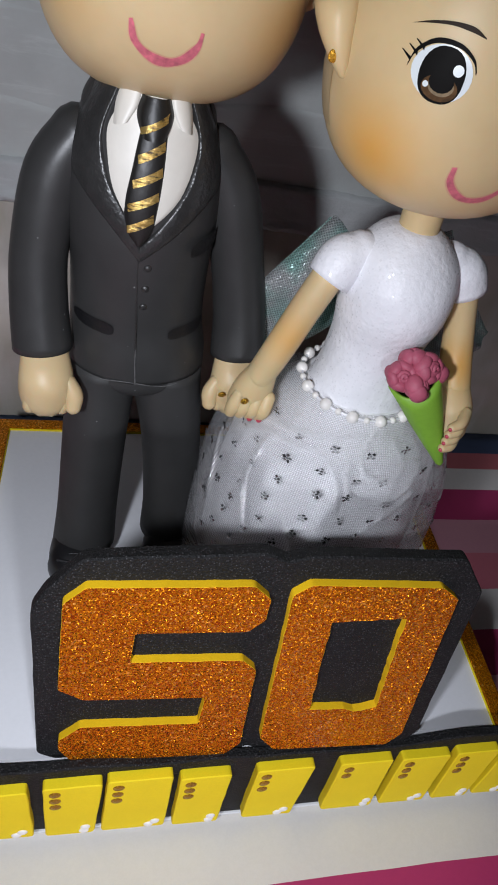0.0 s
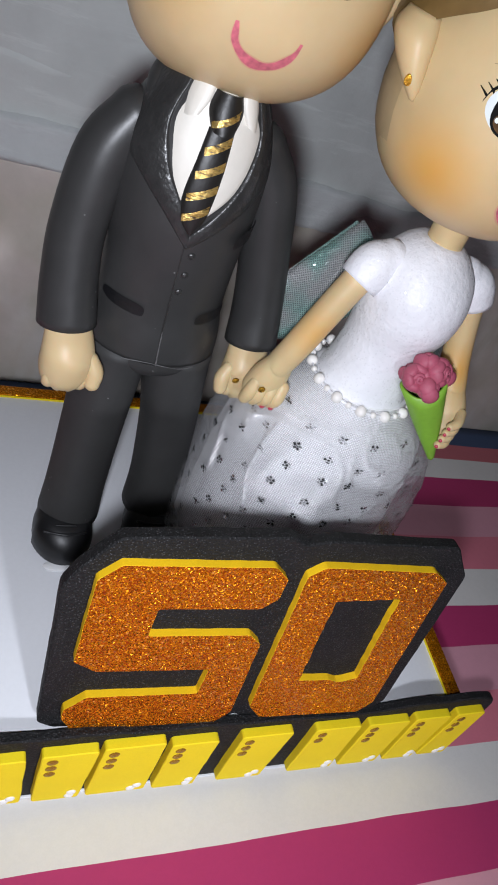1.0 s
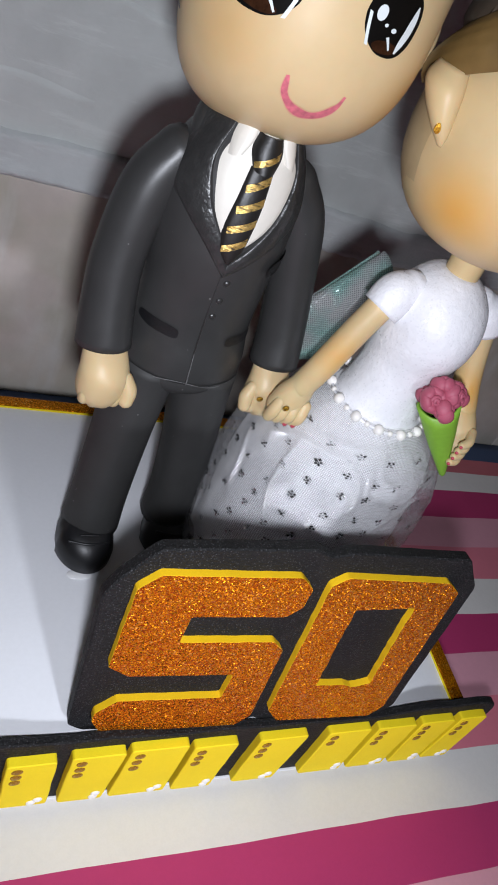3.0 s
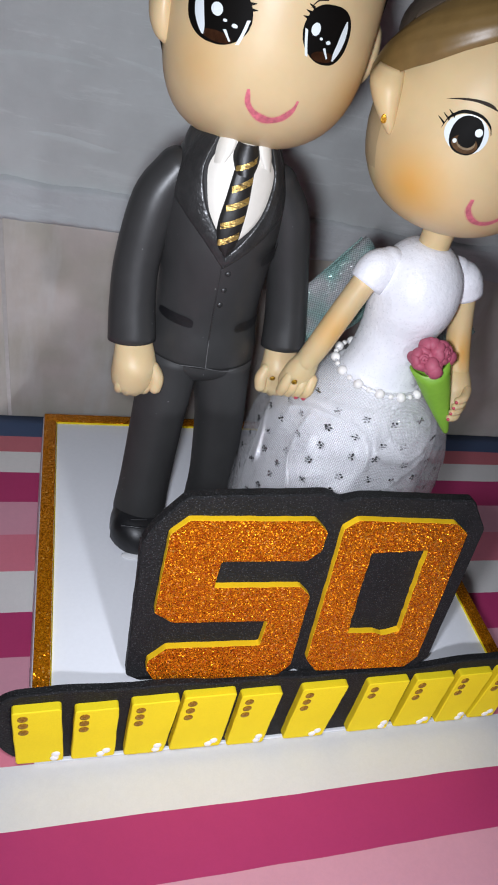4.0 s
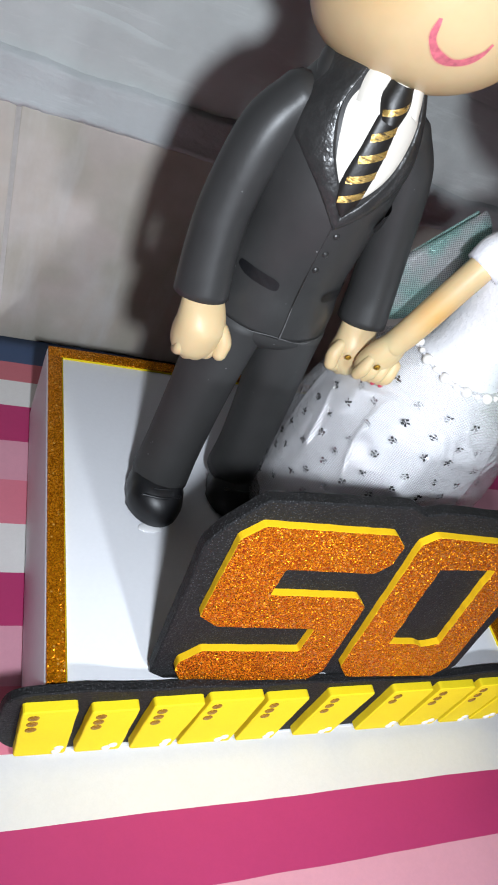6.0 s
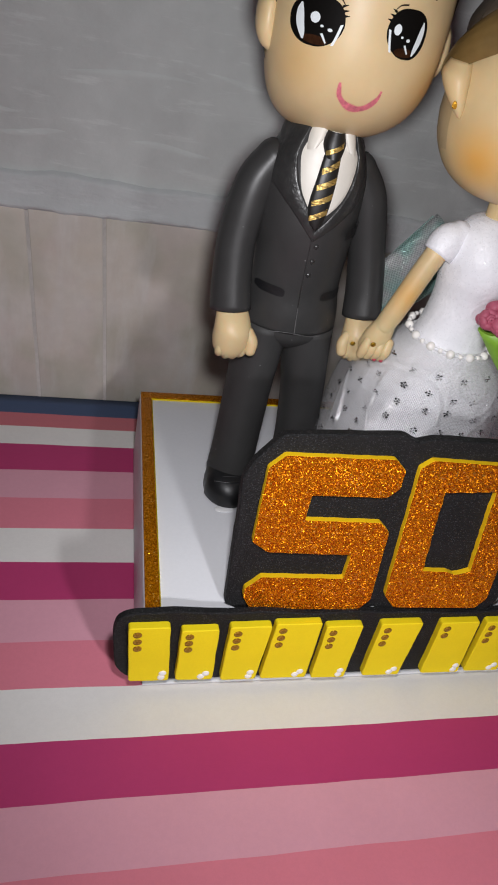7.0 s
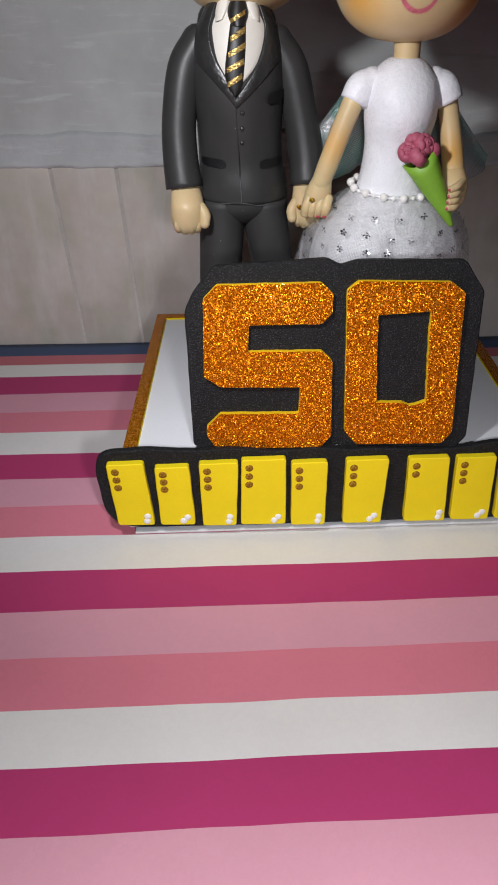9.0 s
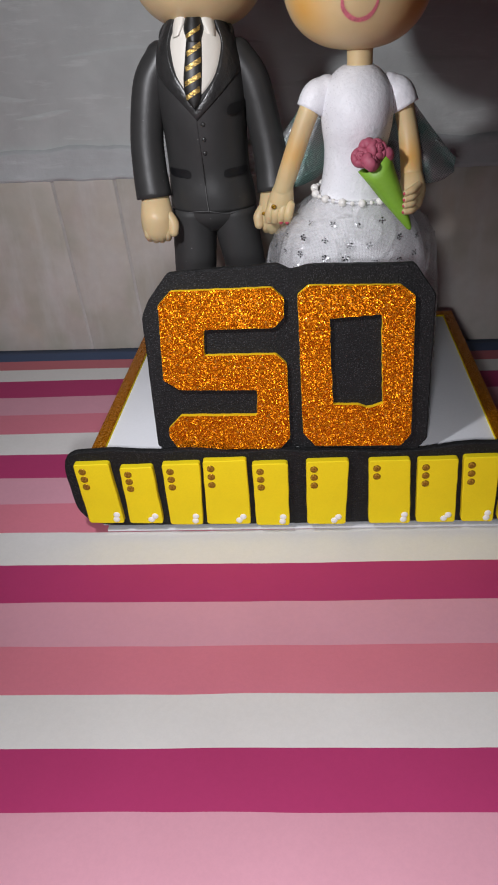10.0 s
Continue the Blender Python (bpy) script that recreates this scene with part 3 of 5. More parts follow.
def mortar_band():
    """The rough lower rim of the plaster: a hand-smeared ridge above the tiles, with a crumbly lip."""
    bm = bmesh.new()
    xs = [-1.3 + 0.05 * i for i in range(19)] + [-0.36 + 0.002 * i for i in range(361)] + [0.40 + 0.05 * i for i in range(19)]
    rows = []
    for x in xs:
        n1 = noise.noise(Vector((x * 23, 0.3, 0))) * 0.0022 + noise.noise(Vector((x * 71, 1.3, 0))) * 0.0012
        n2 = noise.noise(Vector((x * 13, 5.3, 0))) * 0.004 + noise.noise(Vector((x * 57, 7.3, 0))) * 0.002
        n3 = noise.noise(Vector((x * 190, 2.3, 0))) * 0.0009 + noise.noise(Vector((x * 430, 4.1, 0))) * 0.0005
        lip = 0.0004 + 0.0003 * noise.noise(Vector((x * 90, 8.3, 0)))
        shelf = 0.0021 + 0.0012 * noise.noise(Vector((x * 17, 3.7, 0)))
        foot, rim = 0.1026 + n1 * 0.6 + n3, 0.1200 + n2 * 0.7 + n3 * 0.5
        rows.append([(x, WALL_Y + 0.0045, foot), (x, WALL_Y - 0.0001, foot), (x, WALL_Y - 0.0004 - lip, foot + 0.0019), (x, WALL_Y - 0.0003 - lip * 0.6, foot + 0.0026), (x, WALL_Y + 0.0004 + n3 * 0.5, foot + 0.0046),
                     (x, WALL_Y + 0.0010 + n1 * 0.3 + n3 * 0.4, 0.1115 + n3), (x, WALL_Y + 0.0026 - shelf, rim - 0.0024), (x, WALL_Y + 0.0028 - shelf * 0.85, rim - 0.0008), (x, WALL_Y + 0.0045, rim + 0.0008)])
    vs = [[bm.verts.new(p) for p in r] for r in rows]
    for a, b in zip(vs, vs[1:]):
        for i in range(8):
            bm.faces.new((a[i], b[i], b[i + 1], a[i + 1]))
    return bm


def smear(bm, x, z, long, rise, wide):
    """A ridge of plaster left by the trowel, thin at both ends."""
    n, rings = 18, []
    for i in range(n + 1):
        t = i / n
        w = wide * math.sin(math.pi * min(0.98, max(0.02, t))) ** 0.6
        cx, cz = x + long * t, z + rise * t + 0.0012 * math.sin(5.1 * t + 60 * x) * t
        rings.append([bm.verts.new((cx + 0.0, WALL_Y + 0.0031 - 0.00035 * math.sin(math.pi * k / 6) * (w / wide), cz + w * (k / 3 - 1))) for k in range(7)])
    for a, b in zip(rings, rings[1:]):
        for k in range(6):
            bm.faces.new((a[k], b[k], b[k + 1], a[k + 1]))


ridges = bmesh.new()
for row in ((-0.185, 0.150, 0.050, -0.006, 0.0022), (-0.150, 0.135, 0.034, 0.003, 0.0018), (-0.120, 0.164, 0.060, 0.004, 0.0016), (-0.090, 0.139, 0.040, -0.002, 0.0020), (-0.060, 0.172, 0.050, -0.006, 0.0018),
            (-0.010, 0.146, 0.055, 0.004, 0.0018), (0.060, 0.158, 0.050, -0.004, 0.0020), (0.105, 0.136, 0.045, 0.002, 0.0020), (-0.230, 0.172, 0.060, 0.003, 0.0018), (0.020, 0.190, 0.060, 0.005, 0.0016)):
    smear(ridges, *row)
part("plaster_smears", ridges, "plaster", wall, "thin trowel ridges in the plaster")["kind"] = "stuff"

band = part("trim", mortar_band(), "mortar", wall, "rough smeared mortar edge above the tiles")
band["kind"] = "structure"
skirting = part("tile_bed", box(-1.3, 1.3, WALL_Y - 0.0001, WALL_Y + 0.0028, -0.75, 0.1024), "grout", wall, "grey grout")
edges = [(-1.19, -1.19), (-0.86, -0.86), (-0.53, -0.53), (-0.1338, -0.1250), (-0.0981, -0.0898), (0.2340, 0.2370), (0.5640, 0.5660), (0.8945, 0.8945), (1.19, 1.19)]
for (a0, a1), (b0, b1) in zip(edges, edges[1:]):
    bm = box(0.0, 1.0, WALL_Y - 0.0003, WALL_Y + 0.0024, -0.02, 0.1032)
    for v in bm.verts:
        t = (0.1032 - v.co.z) / 0.1232
        v.co.x = (a0 + (a1 - a0) * t + 0.0008) if v.co.x < 0.5 else (b0 + (b1 - b0) * t - 0.0008)
    bmesh.ops.bevel(bm, geom=bm.edges[:], offset=0.0004, segments=2, affect="EDGES", profile=0.6)
    part("tile", bm, "tile", wall)

# table and cloth
table = tagged(new("table"), "wooden table covered by a striped cloth", "table")
part("tabletop", box(-0.75, 0.75, -0.62, WALL_Y - 0.010, -0.034, -0.0025, 0.003), "wood", table)
for x in (-0.7, 0.7):
    for y in (-0.57, 0.13):
        part("leg", box(x - 0.03, x + 0.03, y - 0.03, y + 0.03, -0.75, -0.0345, 0.004), "wood", table)


def cloth_mesh():
    """The cloth on the table, hanging over its front and side edges, with faint creases."""
    bm = bmesh.new()
    xs = [-0.757, -0.756, -0.752] + [-0.75 + 0.02 * i for i in range(76)] + [0.752, 0.756, 0.757]
    ys = [-0.627, -0.626, -0.622] + [-0.62 + 0.0125 * i for i in range(65)] + [0.187]
    layers = []
    for under in (0.0, 0.0011):
        grid = []
        for i, x in enumerate(xs):
            row = []
            for j, y in enumerate(ys):
                z = -0.0004 + 0.0004 * noise.noise(Vector((x * 9, y * 9, 0))) + (0.0008 * noise.noise(Vector((x * 5, y * 21, 3.0))) if y < -0.06 else 0)
                drop = (0.25 if i in (0, len(xs) - 1) or j == 0 else 0.012 if i in (1, len(xs) - 2) or j == 1 else 0.0008 if i in (2, len(xs) - 3) or j == 2 else 0)
                inner = 1 - under * 0.8
                row.append(bm.verts.new((x * inner, y * inner if y < 0 else y, z - drop - under)))
            grid.append(row)
        layers.append(grid)
    for n, grid in enumerate(layers):
        for a, b in zip(grid, grid[1:]):
            for j in range(len(ys) - 1):
                bm.faces.new((a[j], b[j], b[j + 1], a[j + 1]) if n == 0 else (a[j], a[j + 1], b[j + 1], b[j]))
    top, low = layers
    for i in range(len(xs) - 1):
        for j in (0, len(ys) - 1):
            bm.faces.new((top[i][j], low[i][j], low[i + 1][j], top[i + 1][j]))
    for j in range(len(ys) - 1):
        for i in (0, len(xs) - 1):
            bm.faces.new((top[i][j], top[i][j + 1], low[i][j + 1], low[i][j]))
    return bm


tagged(part("tablecloth", cloth_mesh(), "cloth"), "striped tablecloth in magenta, pink, rose and white bands", "tablecloth")

# ---------------------------------------------------------------- the display base
FL, FR, BL, BR = (Vector(p) for p in ((-0.0832, 0.0052), (0.0822, 0.0052), (-0.0774, 0.1390), (0.0880, 0.1410)))
Y0 = 0.0052
base = tagged(new("display_base"), "white card-covered board with a gold glitter border", "base")


def slab(corners, z0, z1, bevel):
    """A flat block over four corners, given round its outline."""
    bm = bmesh.new()
    lo, hi = ([bm.verts.new((p.x, p.y, z)) for p in corners] for z in (z0, z1))
    bm.faces.new(lo[::-1])
    bm.faces.new(hi)
    for i in range(4):
        bm.faces.new((lo[i], lo[(i + 1) % 4], hi[(i + 1) % 4], hi[i]))
    bmesh.ops.bevel(bm, geom=bm.edges[:], offset=bevel, segments=2, affect="EDGES", profile=0.6)
    return bm


part("board", slab([FL, FR, BR, BL], 0.0005, TOP, 0.0010), "board", base)
part("bottom_card", box(-0.0805, 0.089, 0.0016, Y0 - 0.0004, 0.0004, 0.0014, 0.0003), "board", base, "white card lip along the front foot")
W = 0.0050


def strip_of(a, b, inner_a, inner_b, material, name, parent, label, lift):
    return part(name, slab([a, b, inner_b, inner_a], TOP - 0.0003, TOP + lift, 0.0002), material, parent, label)


def toward(p, q, d):
    return p + (q - p).normalized() * d


E_ = 0.0004
fl, fr, br, bl = (toward(p, q, E_) for p, q in ((FL, BR), (FR, BL), (BR, FL), (BL, FR)))
for a, b, qa, qb in ((fl, toward(bl, fl, W), fr, br), (fr, toward(br, fr, W), fl, bl), (bl, br, fl, fr)):
    edge = strip_of(a, b, toward(a, qa, W), toward(b, qb, W), "gold", "glitter_strip", base, "gold glitter foam strip", 0.0011)
    strip_of(toward(a, qa, W + 0.0001), toward(b, qb, W + 0.0001), toward(a, qa, W + 0.0005), toward(b, qb, W + 0.0005), "yellow_foam", "foam_rim", edge, "yellow cut edge of the foam", 0.0008)

# ---------------------------------------------------------------- the number plaque
LEAN = 7.5
plaque = tagged(new("number_plaque"), "black foam plaque with glittering copper number 50", "plaque")
plaque.matrix_basis = pose(0, 0.0016, TOP + 0.0004, -LEAN, 0, -1.9)
mm = lambda pts: [(a / 1000, b / 1000) for a, b in pts]
BACK = mm([(-57.5, 53.9), (-54.6, 60.2), (-47.1, 69.6), (-8.2, 72.2), (-3.3, 69.8), (2.6, 71.6), (39.7, 71.6), (47.4, 61.0), (48.2, 5.1), (44.7, 0.8), (1.2, 0.6), (-1.2, 2.4), (-3.4, 0.3), (-51.6, -0.2), (-55.8, 2.4)])
FIVE = mm([(-46.1, 63.7), (-10.0, 64.5), (-5.7, 60.5), (-5.8, 53.8), (-9.4, 50.0), (-34.9, 49.5), (-35.2, 39.9), (-8.8, 40.1), (-4.9, 36.4), (-3.9, 6.7), (-7.6, 2.1), (-47.0, 1.8), (-50.5, 7.3), (-50.5, 10.8), (-45.5, 16.0), (-16.4, 16.1), (-16.1, 26.3), (-45.2, 26.5), (-51.1, 30.4), (-50.8, 58.8)])
ZERO = mm([(2.8, 65.0), (34.9, 64.7), (40.0, 60.9), (41.7, 8.2), (38.2, 3.5), (5.9, 3.3), (1.1, 8.8), (-1.0, 61.8)])
ZERO_IN = mm([(10.4, 53.2), (28.7, 54.3), (30.5, 20.8), (26.9, 19.3), (24.8, 19.0), (21.8, 20.2), (12.2, 20.3)])
part("backing", sheet(wobbled(round_corners(BACK, 0.0012), 0.00012, 0.004, 3), 0.0026, 0.0060), "black_foam", plaque, "black foam backing", smooth=False)
part("digit_five", sheet(wobbled(round_corners(FIVE, 0.0007), 0.00010, 0.0025, 5), 0.0004, 0.0026, edge=0.00004, side=1), ["orange", "foam_edge"], plaque, "copper glitter digit with yellow foam edges", smooth=False)
part("digit_zero", sheet(wobbled(round_corners(ZERO, 0.0007), 0.00010, 0.0025, 6), 0.0004, 0.0026, [wobbled(ZERO_IN, 0.00022, 0.002, 7)], edge=0.00004, side=1), ["orange", "foam_edge"], plaque, "copper glitter digit with yellow foam edges", smooth=False)

# ---------------------------------------------------------------- the front board with its yellow bars
board = tagged(new("front_board"), "black wavy foam board with a row of yellow foam bars", "sign board")
BOARD = mm([(-92.2, 37.5), (-88.0, 40.2), (-73, 41.0), (-62, 40.0), (-53, 39.6), (-44, 40.3), (-35.5, 39.9), (-25, 38.6), (-16, 39.2), (-7, 39.8), (1.4, 38.7), (12, 39.0), (23, 38.4), (36, 37.6), (49, 38.6), (57, 40.2), (66, 41.2), (74, 40.8), (84, 42.0), (92, 41.0), (94.2, 37.0), (94.0, 12.0), (90.0, 4.5), (70, 3.6), (38.4, 3.7), (0, 3.4), (-31, 3.3), (-60, 3.6), (-80, 3.8), (-87, 6.3), (-91.2, 12.3), (-93.2, 30.6)])
part("backing", sheet(wobbled(round_corners(BOARD, 0.003), 0.00012, 0.004, 9), 0.0014, 0.0040), "black_foam", board, "black foam backing", smooth=False)
BARS = [  # the lower and upper ends of each bar: x0, x1, z0, x0, x1, z1
    (-86.3, -72.0, 7.4, -88.5, -74.5, 36.2), (-69.6, -56.0, 7.0, -70.6, -57.6, 34.4), (-53.0, -39.8, 6.0, -53.9, -39.0, 35.6),
    (-38.0, -20.2, 6.0, -37.8, -20.9, 36.8), (-17.9, -4.4, 5.0, -18.8, -4.9, 34.9), (2.8, 18.2, 5.2, 2.1, 18.6, 35.6),
    (27.6, 44.2, 5.2, 26.2, 42.0, 35.6), (46.6, 62.0, 5.4, 44.9, 60.2, 35.6), (64.6, 77.2, 5.4, 62.2, 76.0, 36.3), (78.8, 91.0, 6.0, 78.4, 89.6, 37.0)]


def dot_mesh(r, h):
    bm = bmesh.new()
    bmesh.ops.create_uvsphere(bm, u_segments=14, v_segments=8, radius=1.0)
    for v in bm.verts:
        v.co = Vector((v.co.x * r, v.co.y * h, v.co.z * r))
    return bm


gold_dot, white_dot = None, None
for n, (a0, a1, az, b0, b1, bz) in enumerate(BARS):
    shape = wobbled(round_corners(mm([(a0, az), (a1, az - 0.3), (b1, bz + 0.2), (b0, bz)]), 0.0012), 0.00012, 0.004, 20 + n)
    bar = part("yellow_bar", sheet(shape, -0.0014, 0.0014, edge=0.0003), "yellow_foam", board, smooth=False)
    for k in range(2 if n == 6 else 3):
        t = 0.90 - 0.125 * k
        x = (a0 + (b0 - a0) * t + 3.0) / 1000
        z = (az + (bz - az) * t - 0.4) / 1000
        if gold_dot is None:
            gold_dot = part("dot", dot_mesh(0.00155, 0.0004), "gold_dot", bar, "gold paint dot")
            dot = gold_dot
        else:
            dot = new("dot", gold_dot.data)
            dot.parent = bar
            tagged(dot, "gold paint dot")
        dot.location = (x, -0.0014, z)
    for dx, dz in ((-3.0, 3.6), (-4.6, 1.9)) if n % 2 else ((-2.6, 4.2), (-2.9, 1.9)):
        if white_dot is None:
            white_dot = part("dot", dot_mesh(0.00140, 0.0006), "white_dot", bar, "white paint dot")
            dot = white_dot
        else:
            dot = new("dot", white_dot.data)
            dot.parent = bar
            tagged(dot, "white paint dot")
        dot.location = ((a1 + dx) / 1000, -0.0014, (az + dz) / 1000)

# ---------------------------------------------------------------- the groom figurine
TORSO = [(-0.0335, 0.079, 0.1140, 0.0180, 0.0147), (-0.0337, 0.079, 0.120, 0.0176, 0.0147), (-0.0345, 0.079, 0.129, 0.0166, 0.0140), (-0.0350, 0.0785, 0.142, 0.0166, 0.0148),
         (-0.0355, 0.0785, 0.156, 0.0174, 0.0158), (-0.0358, 0.0785, 0.166, 0.0172, 0.0150), (-0.0360, 0.0785, 0.173, 0.0154, 0.0135), (-0.0360, 0.0780, 0.1780, 0.0128, 0.0118), (-0.0360, 0.0775, 0.1835, 0.0095, 0.0095)]


def front_of(rows):
    p = spline(rows, 8)

    def front(x, z):
        cx, cy, rx, ry = (np.interp(z, p[:, 2], p[:, k]) for k in (0, 1, 3, 4))
        u = min(0.995, abs((x - cx) / rx))
        return float(cy - ry * math.sqrt(1 - u * u))
    return front


def mitt(clay, at, r, s, material, cuff):
    """A small hanging clay hand, fingers curled and pressed together, the thumb on the side s."""
    x, y, z = at
    clay.loft([(x, y + r * 0.12, z - r * 1.28, r * 0.20, r * 0.22), (x, y + r * 0.05, z - r * 1.20, r * 0.52, r * 0.50), (x, y, z - r * 0.85, r * 0.86, r * 0.76), (x, y, z - r * 0.30, r * 1.0, r * 0.90),
               (x, y, z + r * 0.35, r * 0.99, r * 0.92), (x * 0.6 + cuff[0] * 0.4, y * 0.6 + cuff[1] * 0.4, z + r * 0.90, r * 0.90, r * 0.86), (*cuff, z + r * 1.40, r * 0.80, r * 0.76), (*cuff, z + r * 1.85, r * 0.76, r * 0.74)], material, 36, 5)
    for k in range(4):
        o = (k - 1.5) * r * 0.40
        clay.tube([(x + o, y - r * 0.52 + 0.20 * abs(o), z - r * 0.20, r * 0.20), (x + o * 0.98, y - r * 0.55 + 0.28 * abs(o), z - r * 0.75, r * 0.26), (x + o * 0.90, y - r * 0.26 + 0.30 * abs(o), z - r * (1.14 - 0.06 * abs(k - 1.5)), r * 0.25)], material, 14, 5)
    clay.tube([(x + s * r * 0.80, y - r * 0.25, z + r * 0.30, r * 0.30), (x + s * r * 1.02, y - r * 0.42, z - r * 0.15, r * 0.34), (x + s * r * 1.00, y - r * 0.55, z - r * 0.60, r * 0.30)], material, 14, 5)


def groom():
    c, torso = Clay(), front_of(TORSO)
    # trousers and shoes
    c.loft([(-0.0335, 0.079, 0.1045, 0.0085, 0.0070), (-0.0335, 0.079, 0.1085, 0.0140, 0.0118), (-0.0335, 0.079, 0.1125, 0.0175, 0.0139), (-0.0335, 0.079, 0.120, 0.0172, 0.0138)], "trousers")
    for rows in ([(-0.0445, 0.0740, 0.0455, 0.0096, 0.0098), (-0.0440, 0.0755, 0.060, 0.0090, 0.0095), (-0.0432, 0.0775, 0.085, 0.0090, 0.0100), (-0.0424, 0.0790, 0.103, 0.0093, 0.0120), (-0.0420, 0.0790, 0.114, 0.0092, 0.0128)],
                 [(-0.0175, 0.0785, 0.0455, 0.0090, 0.0096), (-0.0182, 0.0785, 0.060, 0.0086, 0.0095), (-0.0208, 0.0790, 0.085, 0.0088, 0.0100), (-0.0240, 0.0790, 0.103, 0.0094, 0.0120), (-0.0250, 0.0790, 0.114, 0.0092, 0.0128)]):
        c.loft(rows, "trousers", 32)
    for x, y, turn in ((-0.0462, 0.0685, 6), (-0.0165, 0.0735, -4)):
        for z0, k, w in ((0.0, 1.0, 1.0),):
            t = radians(turn)
            rings = []
            for zz, sc, back in ((0.0002, 0.95, 0), (0.0012, 1.02, 0), (0.0045, 1.03, 0), (0.0080, 0.96, 0.0006), (0.0105, 0.80, 0.0018), (0.0120, 0.55, 0.0036)):
                ring = []
                for i in range(36):
                    a = 2 * math.pi * i / 36
                    px, py = 0.0094 * sc * math.cos(a), 0.0120 * sc * math.sin(a) + back
                    if py > 0:
                        px *= 0.92
                    ring.append((x + px * math.cos(t) - py * math.sin(t), y + px * math.sin(t) + py * math.cos(t), TOP + zz))
                rings.append(ring)
            c.skin(rings, "shoe")
        c.tube([(x - 0.0062, y - 0.0058, TOP + 0.0098, 0.0005), (x, y - 0.0075, TOP + 0.0104, 0.0005), (x + 0.0062, y - 0.0058, TOP + 0.0098, 0.0005)], "shoe", 8, 4)
        for dz in (0.0, 0.0022):
            c.tube([(x - 0.0028, y - 0.0045 + dz, TOP + 0.0113, 0.0004), (x + 0.0028, y - 0.0045 + dz, TOP + 0.0113, 0.0004)], "black", 8, 2)
    # jacket body, its open hem and front seam
    c.loft(TORSO, "suit", 56, 5)
    c.tube([(-0.0372, torso(-0.0372, 0.153), 0.153, 0.00025), (-0.0362, torso(-0.0362, 0.138), 0.138, 0.0002), (-0.0352, torso(-0.0352, 0.122), 0.122, 0.0002), (-0.0346, torso(-0.0346, 0.1142), 0.1142, 0.0003)], "lapel", 8, 6)
    # pale worn clay along the hem and the lower end of the seam
    hem = [(x, torso(x, 0.1143) - 0.0002, 0.1141 + 0.0006 * math.sin(300 * x), 0.00011 + 0.00005 * math.sin(900 * x)) for x in np.linspace(-0.0445, -0.0215, 12)]
    c.tube(hem, "worn", 6, 2)
    c.tube([(-0.0354, torso(-0.0354, 0.1255) - 0.0004, 0.1255, 0.0001), (-0.0351, torso(-0.0351, 0.1200) - 0.0004, 0.1200, 0.00017), (-0.0346, torso(-0.0346, 0.1145) - 0.0004, 0.1145, 0.00022)], "worn", 6, 5)
    for z in (0.1472, 0.1418, 0.1368):
        c.blob((-0.0346, torso(-0.0346, z), z), (0.0009, 0.0005, 0.0009), "lapel", seg=12)
    # shirt, tie, collar, lapels
    c.strip([(-0.0425, 0.1832), (-0.0438, 0.1790), (-0.0458, 0.1735), (-0.0436, 0.1632), (-0.0380, 0.1550)], [(-0.0295, 0.1832), (-0.0280, 0.1790), (-0.0257, 0.1735), (-0.0288, 0.1632), (-0.0366, 0.1550)], torso, 0.0, "shirt", 14, 8, 0.0007)
    knot = lambda x, z: torso(x, z) - 0.0007
    TIE = [(-0.0389, -0.0330, 0.1754), (-0.0399, -0.0331, 0.1690), (-0.0408, -0.0336, 0.1622), (-0.0402, -0.0346, 0.1562), (-0.0378, -0.0366, 0.1532)]
    c.strip([(l, z) for l, r, z in TIE], [(r, z) for l, r, z in TIE], knot, 0.0, "tie", 12, 8, 0.0011)
    c.strip([(-0.0388, 0.1822), (-0.0397, 0.1786), (-0.0384, 0.1748)], [(-0.0330, 0.1822), (-0.0321, 0.1786), (-0.0334, 0.1748)], knot, 0.0, "tie", 10, 6, 0.0024)

    def stripe(z, h, lift, wide=0.0):
        l = float(np.interp(-z, [-q[2] for q in TIE], [q[0] for q in TIE])) - wide
        r = float(np.interp(-z, [-q[2] for q in TIE], [q[1] for q in TIE])) + wide
        over = lambda x, zz: knot(x, zz) - lift * math.sin(math.pi * min(0.97, max(0.03, (x - l) / (r - l)))) ** 0.5
        c.strip([(l + 0.0004, z - 0.0014), (l + 0.0006, z - 0.0015 - h)], [(r - 0.0006, z + 0.0017), (r - 0.0004, z + 0.0014 - h)], over, 0.00016, "tie_gold", 12, 5)
    stripe(0.1782, 0.0011, 0.0025, 0.0004)
    for z in (0.1730, 0.1682, 0.1634, 0.1588):
        stripe(z, 0.0015, 0.0011)
    for s in (-1, 1):
        m = lambda x, s=s: -0.0360 + s * x
        c.strip([(m(0.0026), 0.1828), (m(0.0032), 0.1800), (m(0.0050), 0.1770)], [(m(0.0066), 0.1828), (m(0.0076), 0.1795), (m(0.0079), 0.1758)], knot, 0.0, "shirt", 8, 5, 0.0011)
        over = lambda x, z: torso(x, z) - 0.0003
        c.strip([(m(0.0070), 0.1822), (m(0.0097), 0.1740), (m(0.0086), 0.1672), (m(0.0068), 0.1632), (m(0.0040), 0.1588), (-0.0368, 0.1526)],
                [(m(0.0104), 0.1822), (m(0.0148), 0.1735), (m(0.0160), 0.1652), (m(0.0136), 0.1618), (m(0.0072), 0.1556), (-0.0366, 0.1486)], over, 0.0, "lapel", 16, 9, 0.0007)
